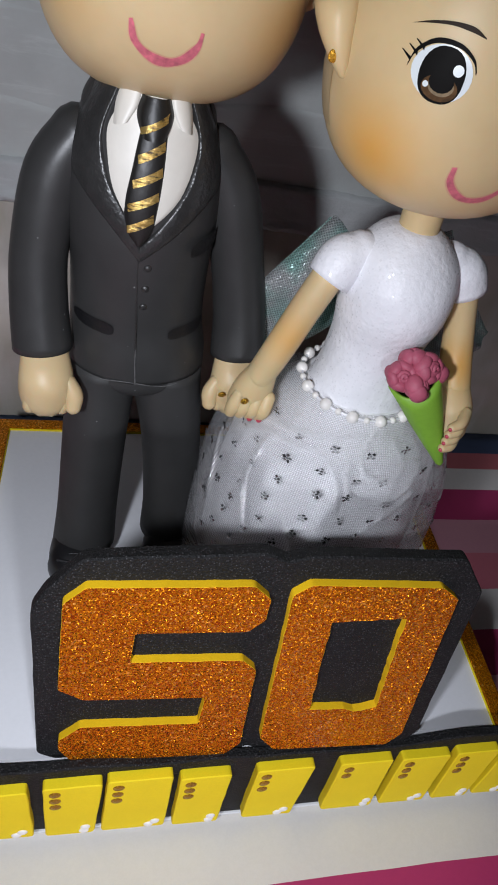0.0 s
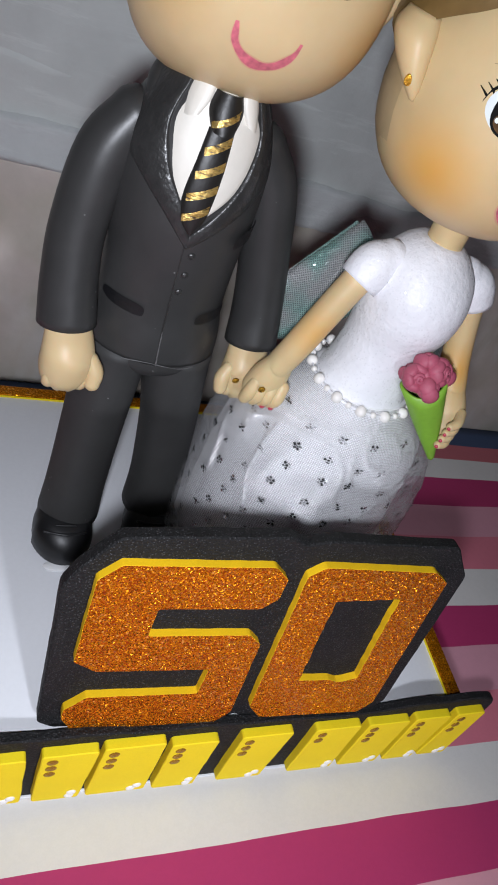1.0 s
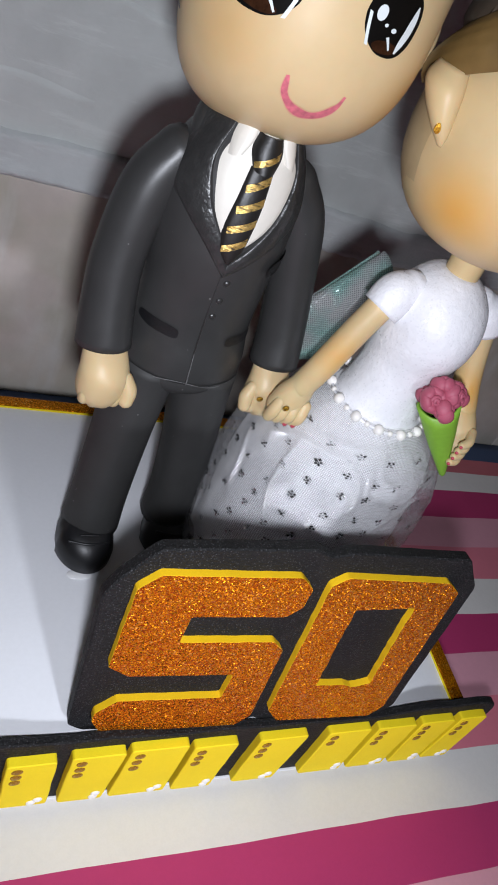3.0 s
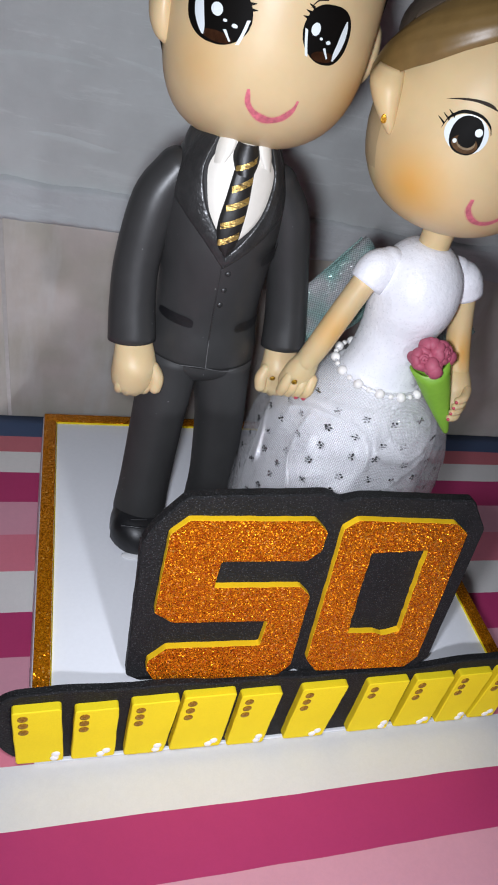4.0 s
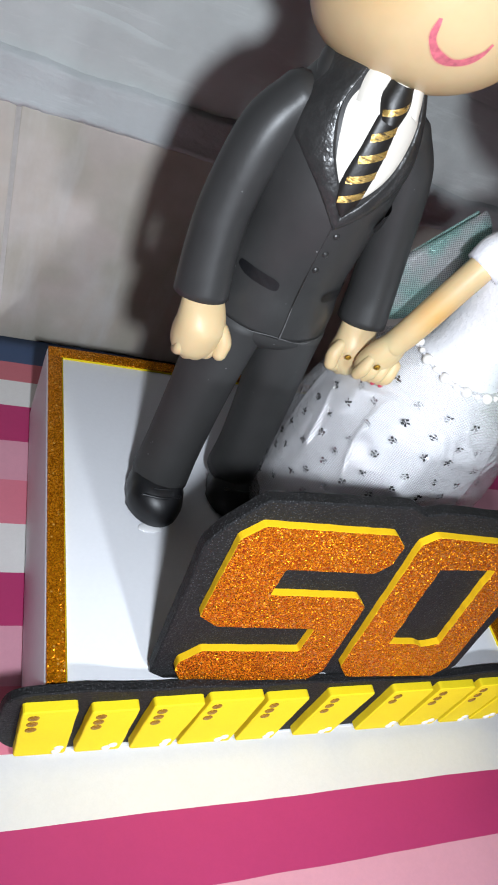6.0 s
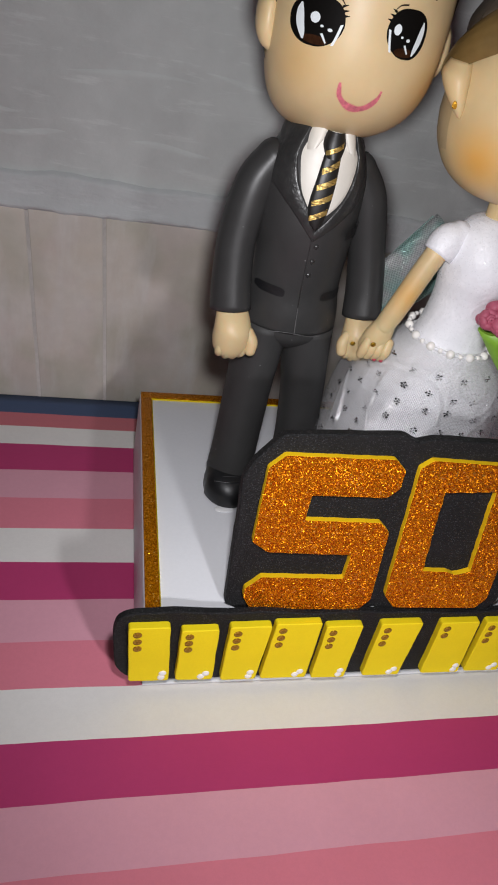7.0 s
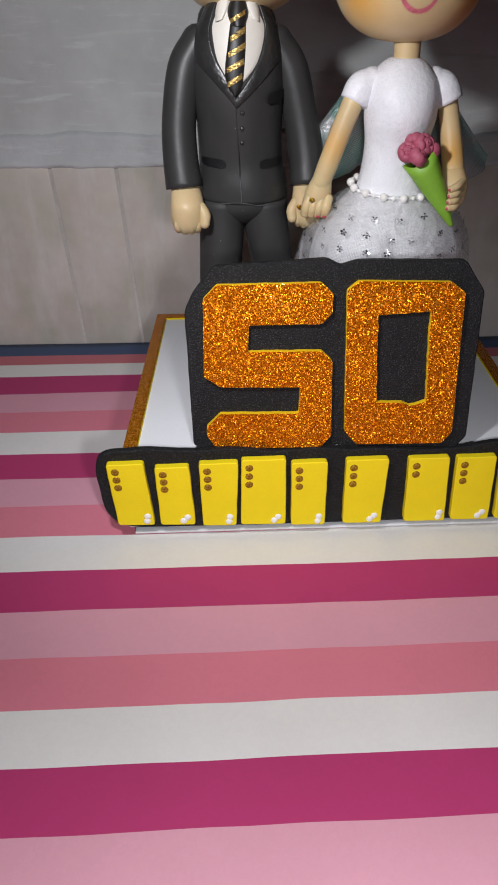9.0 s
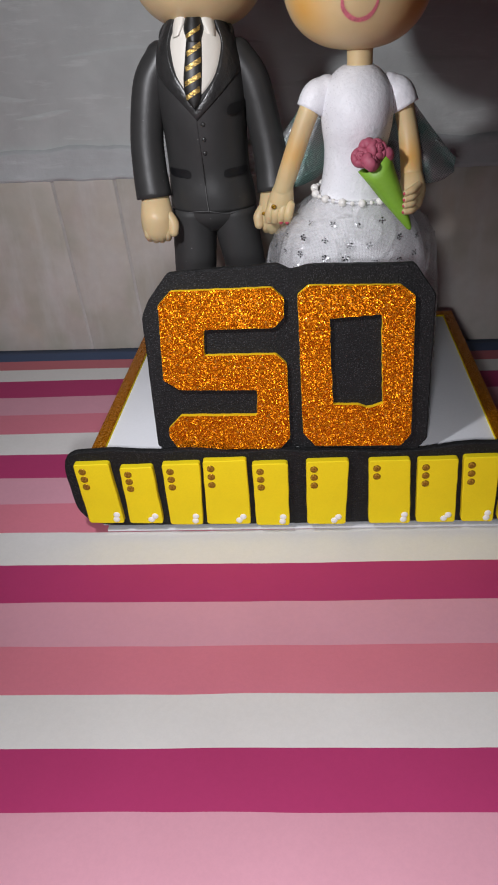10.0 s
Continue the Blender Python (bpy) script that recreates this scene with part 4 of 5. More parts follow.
    c.tube([(-0.0470, 0.0720, 0.1705, 0.0014), (-0.0472, 0.0780, 0.1765, 0.0030), (-0.0420, 0.0870, 0.1805, 0.0032), (-0.0360, 0.0890, 0.1805, 0.0032), (-0.0300, 0.0870, 0.1805, 0.0032), (-0.0248, 0.0780, 0.1765, 0.0030), (-0.0250, 0.0720, 0.1705, 0.0014)], "suit", 14, 5)
    # pockets
    for x, z, w, h, tilt in ((-0.0455, 0.1290, 0.0046, 0.0017, -0.0003), (-0.0232, 0.1288, 0.0046, 0.0017, 0.0003), (-0.0217, 0.1522, 0.0036, 0.0019, 0.0010)):
        c.disc(lambda a: (x + w * math.copysign(abs(math.cos(a)) ** 0.5, math.cos(a)), z + tilt * math.cos(a) + h * math.copysign(abs(math.sin(a)) ** 0.6, math.sin(a))), torso, 0.0005 if z < 0.14 else 0.0014, "black", 4, 32)
    # sleeves and hands
    c.tube([(-0.0503, 0.0790, 0.1692, 0.0060), (-0.0554, 0.0780, 0.1600, 0.0066), (-0.0583, 0.0760, 0.1430, 0.0066), (-0.0583, 0.0738, 0.1300, 0.0069), (-0.0573, 0.0715, 0.1190, 0.0073)], "suit", 28, 6, 1.0, (True, False))
    c.tube([(-0.0213, 0.0790, 0.1692, 0.0060), (-0.0156, 0.0785, 0.1600, 0.0066), (-0.0112, 0.0770, 0.1430, 0.0066), (-0.0088, 0.0750, 0.1300, 0.0068), (-0.0078, 0.0728, 0.1200, 0.0072)], "suit", 28, 6, 1.0, (True, False))
    mitt(c, (-0.0562, 0.0666, 0.1112), 0.0067, 1, "skin_g", (-0.0569, 0.0714))
    mitt(c, (-0.0082, 0.0690, 0.1122), 0.0063, -1, "skin_g", (-0.0084, 0.0728))
    c.blob((-0.0122, 0.0629, 0.1134), (0.0010, 0.00035, 0.0008), "gold_dot", seg=12)
    # head, ears, hair, face
    face, rows = egg((-0.0341, 0.0770, 0.2090), 0.0260, 0.0252, 0.0400, 0.0316, 2.7, 2.65, 0.0100)
    c.loft(rows, "skin_g", 64, 1)
    for s in (-1, 1):
        x = -0.0341 + s * 0.0260
        c.loft([(x - s * 0.0008, 0.0758, 0.1990, 0.0006, 0.0008), (x, 0.0760, 0.2005, 0.0020, 0.0024), (x + s * 0.0007, 0.0770, 0.2040, 0.0030, 0.0042), (x + s * 0.0010, 0.0780, 0.2085, 0.0030, 0.0052),
                (x + s * 0.0008, 0.0785, 0.2125, 0.0024, 0.0046), (x + s * 0.0004, 0.0785, 0.2150, 0.0008, 0.0020)], "skin_g", 24, 5)
    side = lambda a: max(0.0, min(a + 181.0, 1.0 - a))
    c.shell((-0.0341, 0.0777, 0.2090), 0.0260, 0.0252, 0.0400, 0.0283, 2.7, -180, 180,
            lambda a: 0.1950 + (min(0.0350, 0.0350 * (side(a) / 34) ** 0.65) if a < 0 else 0.0), lambda a: 1.0,
            lambda u: 0.0014 * min(1.0, 8 * u) ** 0.5, "hair_g", 120, 20)
    for cx, cz, s, go in ((-0.0512, 0.2098, -1, 0.0022), (-0.0282, 0.2112, 1, 0.0)):
        eye = lambda a: (cx + 0.0061 * math.copysign(abs(math.cos(a)) ** 0.75, math.cos(a)) * (1 - 0.30 * max(0, -math.sin(a))) - s * 0.0010 * min(0, math.sin(a)), cz + 0.0059 * math.copysign(abs(math.sin(a)) ** (0.9 if math.sin(a) > 0 else 0.65), math.sin(a)))
        c.disc(eye, face, 0.00012, "eye_black", 5, 48)
        outer = [(0.0040, 0.0034), (0.0045, 0.0016), (0.0044, -0.0010), (0.0037, -0.0032), (0.0028, -0.0048)]
        inner = [(0.0038, 0.0034), (0.0033, 0.0014), (0.0029, -0.0010), (0.0025, -0.0032), (0.0025, -0.0048)]
        c.strip([(cx + s * x * 1.1, cz + z) for x, z in outer], [(cx + s * x * 1.08, cz + z) for x, z in inner], face, 0.00030, "eye_white", 3, 6)
        c.disc(lambda a: (cx + s * 0.0002 + 0.0030 * math.cos(a), cz - 0.0043 + 0.0011 * math.sin(a)), face, 0.00022, "eye_dark_brown", 3, 24)
        near = [(-0.0054, 0.0006), (-0.0048, -0.0020), (-0.0040, -0.0046)]
        c.strip([(cx + s * (x - 0.0003), cz + z) for x, z in near], [(cx + s * (x + 0.0004), cz + z - 0.0002) for x, z in near], face, 0.00030, "eye_white", 2, 6)
        for dx, dz, rx, rz in ((-0.0032, 0.0008, 0.0011, 0.0013), (0.0006, -0.0013, 0.0006, 0.0004), (-0.0014, -0.0008, 0.0004, 0.0003)):
            c.disc(lambda a: (cx + go + dx + rx * math.cos(a), cz + dz + rz * math.sin(a)), face, 0.00040, "eye_white", 3, 16)
        c.strip([(cx + go * 0.5 - 0.0004, cz - 0.0026), (cx + go * 0.5 + 0.0011, cz - 0.0046)], [(cx + go * 0.5 + 0.0002, cz - 0.0024), (cx + go * 0.5 + 0.0014, cz - 0.0044)], face, 0.00040, "eye_white", 2, 5)
        lid = [(cx - s * 0.0054, cz + 0.0046), (cx - s * 0.0040, cz + 0.0061), (cx - s * 0.0018, cz + 0.0066)]
        c.strip([(x, z + 0.0002) for x, z in lid], [(x, z - 0.0002) for x, z in lid], face, 0.00018, "brow", 2, 5)
        for k in range(3):
            x, z = cx - s * (0.0045 + 0.0004 * k), cz + 0.0045 - 0.0010 * k
            c.strip([(x, z + 0.0004), (x - s * 0.0014, z + 0.0007 - 0.0002 * k)], [(x, z - 0.0004), (x - s * 0.0015, z + 0.0006 - 0.0002 * k)], face, 0.00016, "eye_black", 2, 3)
    for line in ([(-0.0583, 0.2176), (-0.0553, 0.2204), (-0.0518, 0.2218), (-0.0469, 0.2218)], [(-0.0215, 0.2200), (-0.0265, 0.2225), (-0.0308, 0.2236), (-0.0347, 0.2236)]):
        c.strip([(x, z + w) for (x, z), w in zip(line, (0.0002, 0.0009, 0.0011, 0.0009))], [(x, z - w) for (x, z), w in zip(line, (0.0002, 0.0009, 0.0011, 0.0009))], face, 0.00015, "brow", 4, 6)
    smile = spline([(-0.0427, 0.1970), (-0.0418, 0.1937), (-0.0392, 0.1915), (-0.0361, 0.1908), (-0.0332, 0.1919), (-0.0312, 0.1944), (-0.0307, 0.1968)], 4)
    for k, lift, paint in ((1.25, 0.00008, "lip_haze"), (0.95, 0.00014, "lips")):
        upper, lower = [], []
        for n, (x, z) in enumerate(smile):
            dx, dz = smile[min(n + 1, len(smile) - 1)] - smile[max(n - 1, 0)]
            t = n / (len(smile) - 1)
            w = k * (0.00012 + 0.00078 * math.sin(math.pi * (0.07 + 0.86 * t)) + 0.00010 * math.sin(19 * t)) / math.hypot(dx, dz)
            upper.append((x - dz * w, z + dx * w))
            lower.append((x + dz * w, z - dx * w))
        c.strip(upper, lower, face, lift, paint, 4, 2)
    return c.done("groom_figurine", SKIN_G, "clay groom figurine in a charcoal suit with gold-striped tie", "figurine")


groom()

# ---------------------------------------------------------------- the bride figurine
BX, BY = 0.0230, 0.0600
BODICE = [(BX, 0.0615, 0.1160, 0.0150, 0.0140), (BX, 0.0610, 0.1220, 0.0132, 0.0125), (BX, 0.0605, 0.1300, 0.0120, 0.0115), (BX, 0.0600, 0.1380, 0.0118, 0.0118), (BX, 0.0590, 0.1460, 0.0130, 0.0138),
          (BX, 0.0590, 0.1530, 0.0132, 0.0140), (BX, 0.0595, 0.1590, 0.0120, 0.0118), (BX, 0.0600, 0.1635, 0.0085, 0.0085), (BX, 0.0600, 0.1655, 0.0055, 0.0058)]
SKIRT = [(BX, 0.0615, 0.1210, 0.0138, 0.0132), (BX + 0.0005, 0.0625, 0.1170, 0.0200, 0.0186), (BX + 0.0008, 0.0640, 0.1100, 0.0275, 0.0246), (BX + 0.0008, 0.0655, 0.1000, 0.0324, 0.0287), (BX + 0.0006, 0.0662, 0.0850, 0.0352, 0.0312),
         (BX + 0.0005, 0.0667, 0.0650, 0.0360, 0.0324), (BX + 0.0005, 0.0667, 0.0450, 0.0358, 0.0328), (BX + 0.0005, 0.0667, TOP + 0.0004, 0.0354, 0.0326)]
CREASES = [  # angle round the skirt in degrees (-90 is the front) and height
    [(-103, 0.1105), (-102, 0.1070), (-97, 0.1027), (-87, 0.1009), (-76, 0.1030), (-66, 0.1080), (-59, 0.1130), (-60, 0.1170)],
    [(-91, 0.1180), (-98, 0.1142), (-92, 0.1090), (-81, 0.1080), (-73, 0.1115), (-76, 0.1160)],
    [(-170, 0.1120), (-152, 0.1132), (-135, 0.1146), (-116, 0.1158), (-98, 0.1176)],
    [(-169, 0.1060), (-153, 0.1105), (-135, 0.1118), (-117, 0.1120), (-106, 0.1062), (-103, 0.0985)],
    [(-150, 0.1095), (-148, 0.1005), (-146, 0.0940), (-140, 0.0840)],
    [(-90, 0.0895), (-78, 0.0975), (-67, 0.1035)],
    [(-12, 0.1130), (-24, 0.1040), (-40, 0.0945)], [(2, 0.1100), (-10, 0.1000), (-22, 0.0920)], [(-45, 0.1180), (-36, 0.1120), (-34, 0.1060)],
    [(-124, 0.0920), (-116, 0.0850), (-112, 0.0760)], [(-178, 0.1010), (-170, 0.0930), (-166, 0.0830)]]


def bride():
    c, bodice = Clay(), front_of(BODICE)
    folds = lambda a, z: 1 + (0.012 * math.sin(7 * a + 40 * z) + 0.010 * math.sin(13 * a + 1.3) + 0.006 * math.sin(23 * a - 60 * z)) * min(1, (0.122 - z) / 0.02)
    c.loft([(x, y, z, rx * (0.88 if rx > 0.018 else 1.0), ry * (0.93 if rx > 0.018 else 1.0)) for x, y, z, rx, ry in SKIRT], "satin", 120, 8, wave=folds)
    net = lambda a, z: 1.025 + (0.016 * math.sin(5 * a + 55 * z + 0.7) + 0.010 * math.sin(11 * a - 30 * z)) * min(1, (0.122 - z) / 0.02)
    # pinched folds of the net: a curled rosette, a swag under the belt, and loose creases
    lines = np.vstack([spline(line, 14) for line in CREASES])
    ang, lev = np.radians(lines[:, 0]), lines[:, 1]

    def near_fold(a, z):
        return float(((((a - ang + math.pi) % (2 * math.pi) - math.pi) * 0.031) ** 2 + (z - lev) ** 2).min())

    def creased(a, z):
        return net(a, z) + 0.015 * math.exp(-near_fold(a, z) / 0.0010 ** 2)
    before = len(c.bm.faces)
    c.loft([(x, y, z, rx + 0.0004, ry + 0.0004) for x, y, z, rx, ry in SKIRT], "tulle", 440, 24, wave=creased, caps=False)
    c.bm.faces.ensure_lookup_table()
    fold, mid_y = c.slot("tulle_fold"), 0.0655
    for k in range(before, len(c.bm.faces)):   # denser, whiter net along the folds stands in for their glints
        p = c.bm.faces[k].calc_center_median()
        a = math.atan2((p.y - mid_y) / 0.031, (p.x - BX - 0.0007) / 0.034)
        if p.z > 0.07 and near_fold(a, p.z) < 0.0007 ** 2:
            c.bm.faces[k].material_index = fold
    # sequin sprigs on the net: each a few flakes, in offset rows
    rows, rnd = spline(SKIRT, 12), random.Random(4)
    sprig, m = 0, c.slot("sequin")
    for r, z in enumerate(np.arange(0.1140, 0.045, -0.0062)):
        cx, cy, rx, ry = (np.interp(-z, -rows[:, 2], rows[:, k]) for k in (0, 1, 3, 4))
        count = int(2 * math.pi * rx / 0.0088)
        for k in range(count):
            a0 = 2 * math.pi * (k + 0.5 * (r % 2)) / count + rnd.uniform(-0.05, 0.05)
            zz = z + rnd.uniform(-0.0012, 0.0012)
            count_f, start = rnd.choice((5, 5, 6)), rnd.uniform(0, 6.28)
            for f in range(count_f):
                out, turn = (0.0 if f == 0 else rnd.uniform(0.0008, 0.00105)), start + 6.28 * f / (count_f - 1)
                a, zf = a0 + out * math.cos(turn) / rx, zz + out * math.sin(turn)
                k2 = net(a, zf) + 0.006
                p = Vector((cx + k2 * (rx + 0.0004) * math.cos(a), cy + k2 * (ry + 0.0004) * math.sin(a), zf))
                t = Vector((-math.sin(a), math.cos(a), rnd.uniform(-0.4, 0.4))).normalized() * rnd.uniform(0.00044, 0.00070)
                u = (Vector((0, 0, 1)) + Vector((math.cos(a), math.sin(a), 0)) * rnd.uniform(-0.5, 0.6)).normalized() * rnd.uniform(0.00036, 0.00058)
                c.bm.faces.new([c.bm.verts.new(p + o) for o in (t, u, -t, -u)]).material_index = m
    # bodice, neck, sleeves
    c.loft(BODICE, "dress", 56, 5)
    c.blob((BX, 0.0570, 0.1502), (0.0129, 0.0117, 0.0116), "dress", (8, 0, 0), seg=40)
    c.tube([(BX + 0.0005, 0.0598, 0.1600, 0.0046), (BX + 0.0003, 0.0598, 0.1680, 0.0046), (BX, 0.0600, 0.1760, 0.0048)], "skin_b", 24, 4)
    for s in (-1, 1):
        c.tube([(BX + s * 0.0112, 0.0600, 0.1583, 0.0046), (BX + s * 0.0148, 0.0595, 0.1558, 0.0057), (BX + s * 0.0174, 0.0586, 0.1512, 0.0053)], "dress", 24, 5, 1.0, (True, False))
    # arms: one holds the groom's hand, the other the bouquet
    c.tube([(0.0066, 0.0590, 0.1545, 0.0038), (0.0024, 0.0585, 0.1440, 0.0038), (-0.0022, 0.0582, 0.1310, 0.0038), (-0.0048, 0.0586, 0.1235, 0.0036)], "skin_b", 22, 6)
    c.tube([(-0.0042, 0.0585, 0.1250, 0.0037), (-0.0054, 0.0592, 0.1195, 0.0050), (-0.0066, 0.0597, 0.1152, 0.0049)], "skin_b", 22, 6, 0.85)
    for k in range(4):
        x = -0.0006 - 0.0024 * k
        c.tube([(x - 0.0012, 0.0566 + 0.0004 * k, 0.1180, 0.0018), (x - 0.0022, 0.0555 + 0.0006 * k, 0.1147, 0.0020), (x - 0.0026, 0.0568 + 0.0004 * k, 0.1122, 0.0017)], "skin_b", 12, 4)
        if k < 2:
            c.blob((x - 0.0026, 0.0553 + 0.0005 * k, 0.1116), (0.0008, 0.0005, 0.0008), "nail", seg=10)
    c.blob((-0.0084, 0.0546, 0.1180), (0.0010, 0.0004, 0.0009), "gold_dot", seg=12)
    c.tube([(0.0393, 0.0588, 0.1540, 0.0036), (0.0417, 0.0575, 0.1440, 0.0037), (0.0430, 0.0548, 0.1355, 0.0040), (0.0432, 0.0505, 0.1295, 0.0040)], "skin_b", 22, 6)
    c.tube([(0.0432, 0.0505, 0.1295, 0.0040), (0.0434, 0.0468, 0.1248, 0.0048), (0.0430, 0.0442, 0.1212, 0.0040)], "skin_b", 20, 6, 0.9)
    for k in range(4):
        c.tube([(0.0446, 0.0432, 0.1268 - 0.0024 * k, 0.0014), (0.0420, 0.0398, 0.1260 - 0.0024 * k, 0.0014), (0.0397, 0.0390, 0.1252 - 0.0022 * k, 0.0012)], "skin_b", 12, 5)
    for k in range(4):
        c.blob((0.0391, 0.0384, 0.1251 - 0.0022 * k), (0.0007, 0.0005, 0.0006), "nail", seg=10)
    # head
    face, rows_h = egg((0.0218, 0.0625, 0.1965), 0.0263, 0.0268, 0.0370, 0.0264, 2.35, 2.45)
    c.loft(rows_h, "skin_b", 64, 1)
    for s in (-1, 1):
        m = lambda x: 0.0218 + s * (0.0218 - x)
        c.loft([(m(-0.0038), 0.0566, 0.1930, 0.0006, 0.0006), (m(-0.0048), 0.0576, 0.1956, 0.0020, 0.0024), (m(-0.0058), 0.0600, 0.1995, 0.0034, 0.0046), (m(-0.0062), 0.0620, 0.2035, 0.0040, 0.0058), (m(-0.0054), 0.0630, 0.2070, 0.0030, 0.0046)], "skin_b", 28, 5)
        c.blob((m(-0.0066), 0.0560, 0.1964), (0.0010, 0.0005, 0.0012), "stud", seg=12)
    # hair: a dark crown behind, a caramel fringe swept over the brow
    head = ((0.0218, 0.0630, 0.1965), 0.0263, 0.0268, 0.0370, 0.0264, 2.35)
    low = lambda a: float(np.interp(a, (-200, -186, -178, -153, -138, -125, -103, -80, -40, 0, 20), (0.2000, 0.2024, 0.2046, 0.2108, 0.2153, 0.2185, 0.2203, 0.2206, 0.2180, 0.2090, 0.2050)))
    high = lambda a: float(np.interp(a, (-200, -190, -162, -130, -90, 0, 20), (0.2085, 0.2140, 0.2250, 0.2298, 0.2316, 0.2280, 0.2220)))
    c.shell(*head, -5, 185, lambda a: 0.1780, lambda a: 0.2180, lambda u: 0.00025, "hair_back", 60, 14)
    c.shell(*head, -180, 180, lambda a: 0.2120 if 0 < a else min(0.2310, high(a) - 0.004), lambda a: 1.0, lambda u: 0.0024 * min(1.0, 8 * u) ** 0.5, "hair_dark", 96, 20)
    c.shell(*head, -200, 20, low, high, lambda u: 0.0004 + 0.0033 * math.sin(math.pi * min(1.0, 0.04 + 0.96 * u)) ** 0.4, "hair_b", 100, 20)
    # face paint
    for cx, s in ((0.0074, 1), (0.0378, -1)):
        c.disc(lambda a: (cx + 0.0043 * math.cos(a), 0.1997 + 0.0043 * math.sin(a)), face, 0.00012, "eye_white")
        c.disc(lambda a: (cx + 0.0032 * math.copysign(abs(math.cos(a)) ** 0.85, math.cos(a)), 0.1995 + 0.0043 * math.copysign(abs(math.sin(a)) ** (1.0 if math.sin(a) > 0 else 0.8), math.sin(a))), face, 0.00022, "eye_black")
        c.disc(lambda a: (cx + 0.0001 + 0.0026 * math.cos(a), 0.1976 + 0.0020 * math.sin(a)), face, 0.00030, "eye_brown", 3, 24)
        c.disc(lambda a: (cx + 0.0002 + 0.0019 * math.cos(a), 0.1980 + 0.0016 * math.sin(a)), face, 0.00033, "eye_gleam", 3, 20)
        c.disc(lambda a: (cx + 0.0001 + 0.0018 * math.cos(a), 0.1986 + 0.0017 * math.sin(a)), face, 0.00036, "eye_black", 3, 16)
        c.disc(lambda a: (cx + 0.0019 + 0.0008 * math.cos(a), 0.2008 + 0.0009 * math.sin(a)), face, 0.00042, "eye_white", 3, 14)
        c.disc(lambda a: (cx - 0.0020 + 0.0004 * math.cos(a), 0.1977 + 0.0005 * math.sin(a)), face, 0.00042, "eye_white", 2, 10)
        m = lambda x: cx + s * x
        lash = [(m(-0.0049), 0.1996), (m(-0.0042), 0.2020), (m(-0.0020), 0.2041), (m(0.0012), 0.2043), (m(0.0036), 0.2029), (m(0.0045), 0.2012)]
        c.strip([(x, z + w) for (x, z), w in zip(lash, (0.0002, 0.0004, 0.0004, 0.0003, 0.0002, 0.0001))], [(x, z - 0.0004) for x, z in lash], face, 0.00026, "eye_black", 3, 8)
        for k in range(3):
            x, z = m(-0.0047 + 0.0007 * k), 0.2004 + 0.0010 * k
            c.strip([(x, z + 0.0003), (x - s * 0.0012, z + 0.0011)], [(x, z - 0.0003), (x - s * 0.0013, z + 0.0010)], face, 0.00020, "eye_black", 2, 3)
        brow = [(m(-0.0056), 0.2053), (m(-0.0032), 0.2063), (m(-0.0004), 0.2069), (m(0.0024), 0.2068), (m(0.0044), 0.2061)]
        c.strip([(x, z + w) for (x, z), w in zip(brow, (0.0000, 0.0002, 0.0003, 0.0004, 0.0001))], [(x, z - w) for (x, z), w in zip(brow, (0.0000, 0.0002, 0.0003, 0.0004, 0.0001))], face, 0.00015, "brow", 2, 8)
    smile = [(0.0145, 0.1860), (0.0150, 0.1832), (0.0172, 0.1809), (0.0200, 0.1799), (0.0230, 0.1806), (0.0252, 0.1830), (0.0261, 0.1862)]
    for k, lift, paint in ((1.4, 0.00008, "lip_haze"), (0.95, 0.00014, "lips")):
        c.strip([(x + k * u, z + k * w) for (x, z), w, u in zip(smile, (0.0001, 0.0003, 0.0006, 0.0006, 0.0006, 0.0003, 0.0001), (0.0004, 0.0005, 0.0003, 0, -0.0003, -0.0004, -0.0003))],
                [(x - k * u, z - k * w) for (x, z), w, u in zip(smile, (0.0001, 0.0003, 0.0006, 0.0006, 0.0006, 0.0003, 0.0001), (0.0004, 0.0005, 0.0003, 0, -0.0003, -0.0004, -0.0003))], face, lift, paint, 4, 8)
    return c.done("bride_figurine", SKIN_B, "clay bride figurine in a white glitter bodice and sequinned tulle skirt", "figurine")


bride()

# ---------------------------------------------------------------- what the bride wears and holds
belt = tagged(new("pearl_belt"), "string of white pearls round the bride's waist", "belt")
count = 26


def belt_at(a):
    return Vector((BX + 0.0155 * math.cos(a), 0.0612 + 0.0150 * math.sin(a), 0.1214 + 0.0012 * math.sin(a) - 0.0006 * math.cos(a)))


first = None
for k in range(count):
    a = 2 * math.pi * k / count
    big = k % 2 == 0
    if first is None:
        bm = bmesh.new()
        bmesh.ops.create_uvsphere(bm, u_segments=18, v_segments=12, radius=0.00156)
        first = part("pearl", bm, "pearl", belt)
        ob = first
    else:
        ob = new("pearl", first.data)
        ob.parent = belt
    ob.location = belt_at(a)
    ob.scale = (1, 1, 1) if big else (0.55, 0.55, 0.55)
string = Clay()
string.tube([(*belt_at(a), 0.0004) for a in np.linspace(0, 2 * math.pi, 40)], "thread", 6, 1)
part("string", string.bm, string.slots, belt, "thin silver thread")

bouquet = tagged(new("bouquet"), "small bouquet of dusty-rose clay roses in a green cone", "bouquet")
TIP, RIM = Vector((0.0425, 0.0405, 0.1115)), Vector((0.0285, 0.0440, 0.1345))


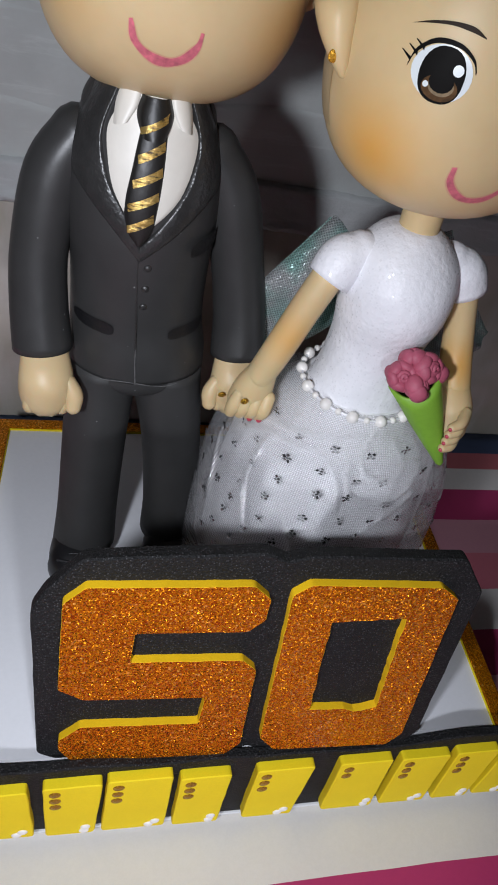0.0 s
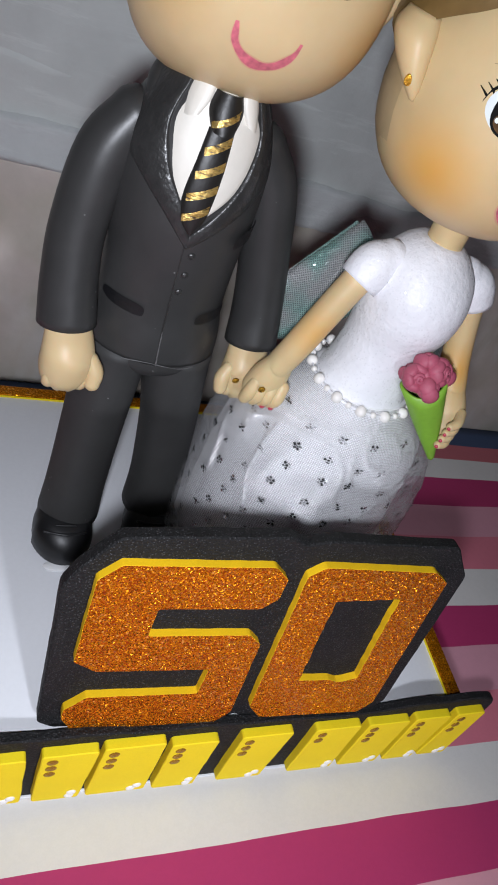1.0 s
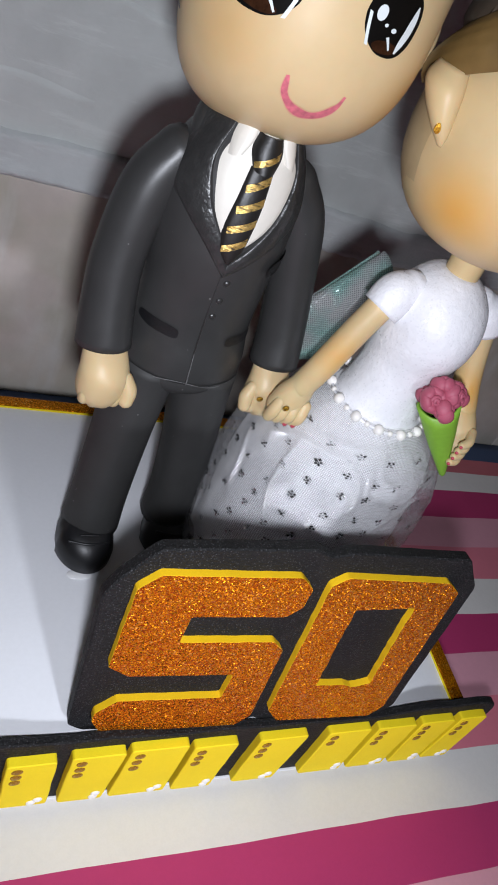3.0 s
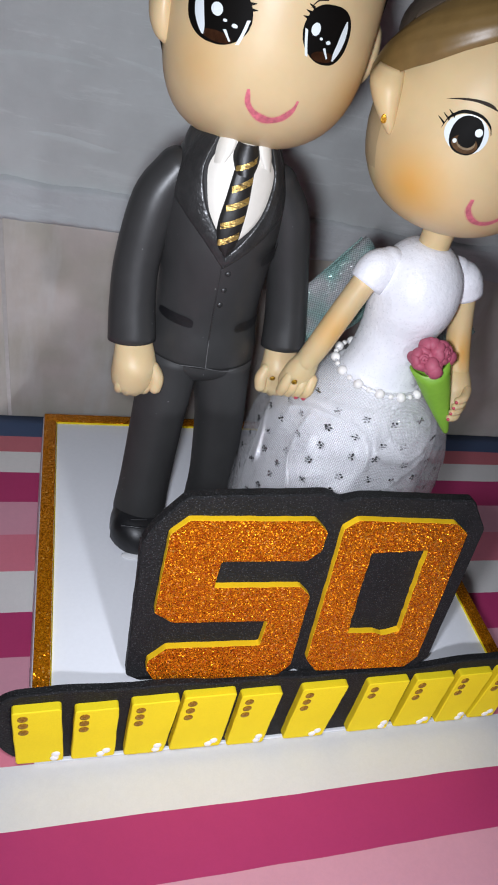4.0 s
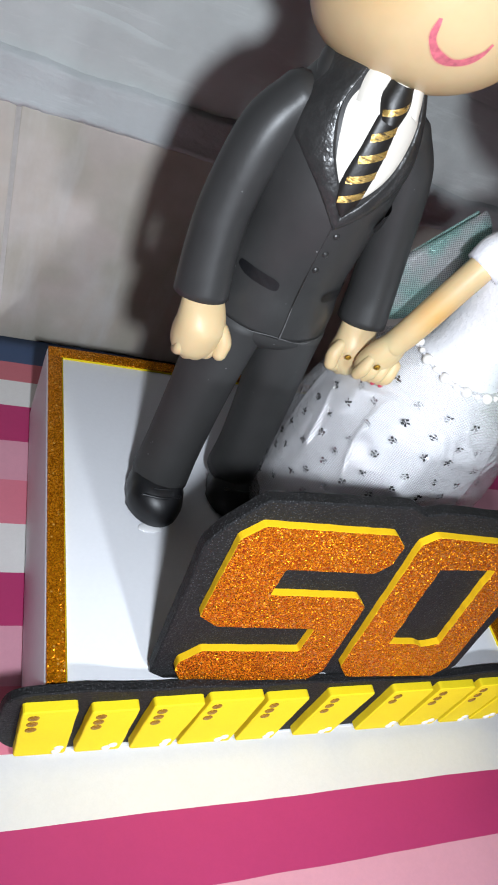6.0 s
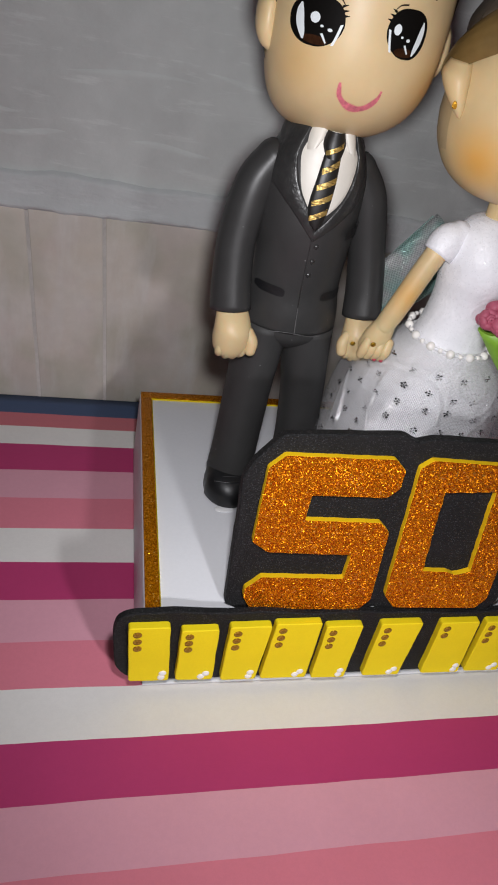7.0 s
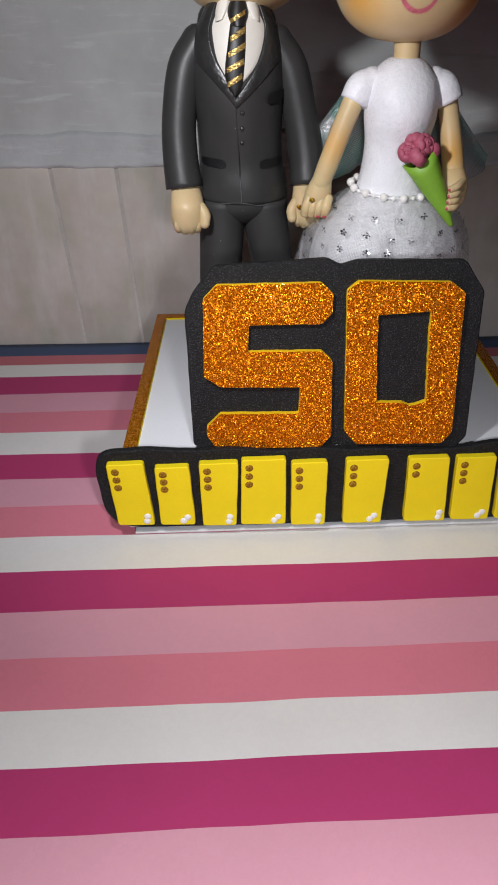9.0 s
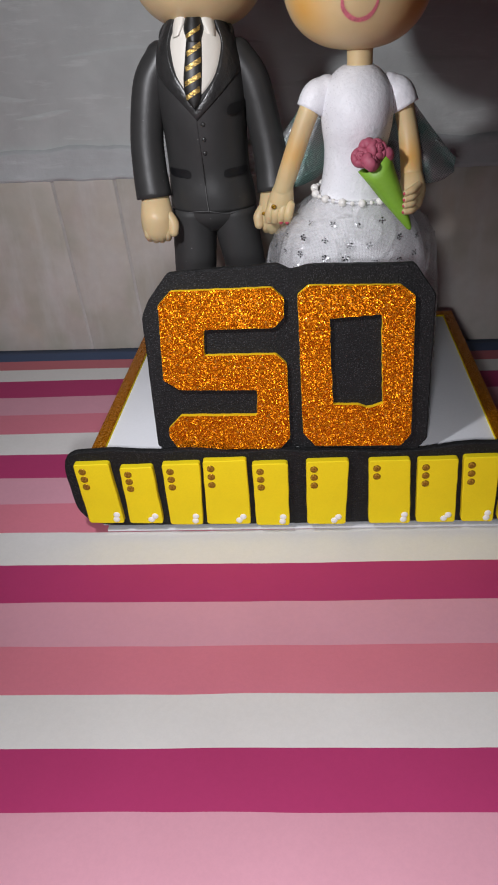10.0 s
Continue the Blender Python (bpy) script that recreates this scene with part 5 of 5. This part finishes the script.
def cone_mesh():
    axis = (RIM - TIP).normalized()
    side = axis.cross(Vector((0, 1, 0))).normalized()
    other = side.cross(axis)
    bm, rings = bmesh.new(), []
    for t, r in ((0.0, 0.0004), (0.03, 0.0010), (0.3, 0.0026), (0.6, 0.0043), (0.85, 0.0056), (1.0, 0.0064), (1.0, 0.0056), (0.85, 0.0048)):
        rings.append([bm.verts.new(TIP.lerp(RIM, t) + side * r * math.cos(a) * (1.0 + 0.05 * math.sin(3 * a)) + other * r * 0.75 * math.sin(a) + axis * (0.0010 * math.sin(2 * a + 1) if t >= 0.85 else 0)) for a in [2 * math.pi * i / 28 for i in range(28)]])
    for lo, hi in zip(rings, rings[1:]):
        for i in range(28):
            bm.faces.new((lo[i], lo[(i + 1) % 28], hi[(i + 1) % 28], hi[i]))
    bm.faces.new(rings[0])
    return bm


part("cone", cone_mesh(), "leaf", bouquet, "leaf-green clay cone")


def rose_mesh(r, seed):
    """A rolled clay rose: a bud wrapped in overlapping thick petals."""
    rnd, c = random.Random(seed), Clay()
    c.blob((0, 0, 0), (r * 0.62, r * 0.62, r * 0.62), "rose", seg=16)
    for k in range(6):
        a = 2 * math.pi * k / 6 + rnd.uniform(-0.2, 0.2)
        d = Vector((math.cos(a), math.sin(a), 0.12 + rnd.uniform(-0.1, 0.15)))
        c.blob(d * r * 0.50, (r * 0.56, r * 0.34, r * 0.50), "rose", (0, 0, math.degrees(a) + 90 + rnd.uniform(-14, 14)), 16)
    turns = [(0.30 * r * (0.25 + 0.75 * t) * math.cos(9 * t), 0.30 * r * (0.25 + 0.75 * t) * math.sin(9 * t), r * (0.60 - 0.10 * t), r * 0.13) for t in np.linspace(0, 1, 12)]
    c.tube(turns, "rose", 8, 2)
    return c.bm


for n, (x, y, z, r) in enumerate(((0.0232, 0.0425, 0.1372, 0.0044), (0.0285, 0.0425, 0.1396, 0.0046), (0.0262, 0.0400, 0.1360, 0.0044), (0.0318, 0.0440, 0.1378, 0.0040), (0.0258, 0.0445, 0.1402, 0.0042), (0.0240, 0.0455, 0.1360, 0.0038))):
    ob = part("rose", rose_mesh(r, n), "rose", bouquet)
    ob.matrix_basis = pose(x, y, z, 62 - 6 * n, -20 + 8 * n, 37 * n)

bow = tagged(new("ribbon_bow"), "iridescent silver and green glitter ribbon bow behind the bride", "bow")


def bow_loop(s):
    """One flattened loop: the ribbon runs out, folds over and comes back."""
    bm = bmesh.new()
    # along the ribbon: x, depth, and the heights of its two edges
    out = [(0.0040, 0.0745, 0.1340, 0.1470), (0.0110, 0.0735, 0.1280, 0.1560), (0.0160, 0.0738, 0.1240, 0.1598), (0.0176, 0.0740, 0.1233, 0.1582), (0.0230, 0.0745, 0.1212, 0.1512), (0.0300, 0.0755, 0.1200, 0.1430), (0.0370, 0.0768, 0.1207, 0.1350), (0.0415, 0.0780, 0.1232, 0.1302)]
    out = [(BX + s * x * (1.0 if s > 0 else 0.86), y, lo, hi) for x, y, lo, hi in out]
    tip = [(out[-1][0] + s * 0.0010, 0.0783, out[-1][2] + 0.0006, out[-1][3] - 0.0006)]
    path = out + tip + [(x, 0.0786 - (0.0780 - y) * 0.5, lo + 0.0006, hi - 0.0016) for x, y, lo, hi in reversed(out)]
    cols = []
    for x, y, lo, hi in spline(path, 5):
        cols.append([bm.verts.new((x, y + 0.0005 * math.sin(7 * t + 260 * x), lo + (hi - lo) * t)) for t in [i / 8 for i in range(9)]])
    for a, b in zip(cols, cols[1:]):
        for i in range(8):
            bm.faces.new((a[i], b[i], b[i + 1], a[i + 1]))
    bmesh.ops.solidify(bm, geom=bm.faces[:], thickness=0.0003)
    return bm


for s in (-1, 1):
    part("loop", bow_loop(s), "ribbon", bow)
knot = Clay()
knot.blob((BX, 0.0790, 0.1390), (0.0048, 0.0050, 0.0085), "ribbon")
part("knot", knot.bm, knot.slots, bow)

# a bead of dried glue under the toe of the groom's shoe
glue = Clay()
glue.blob((-0.0478, 0.0568, TOP + 0.0002), (0.0042, 0.0020, 0.0006), "glue")
tagged(part("glue_bead", glue.bm, glue.slots), "dried clear glue at the toe of the shoe", "glue")
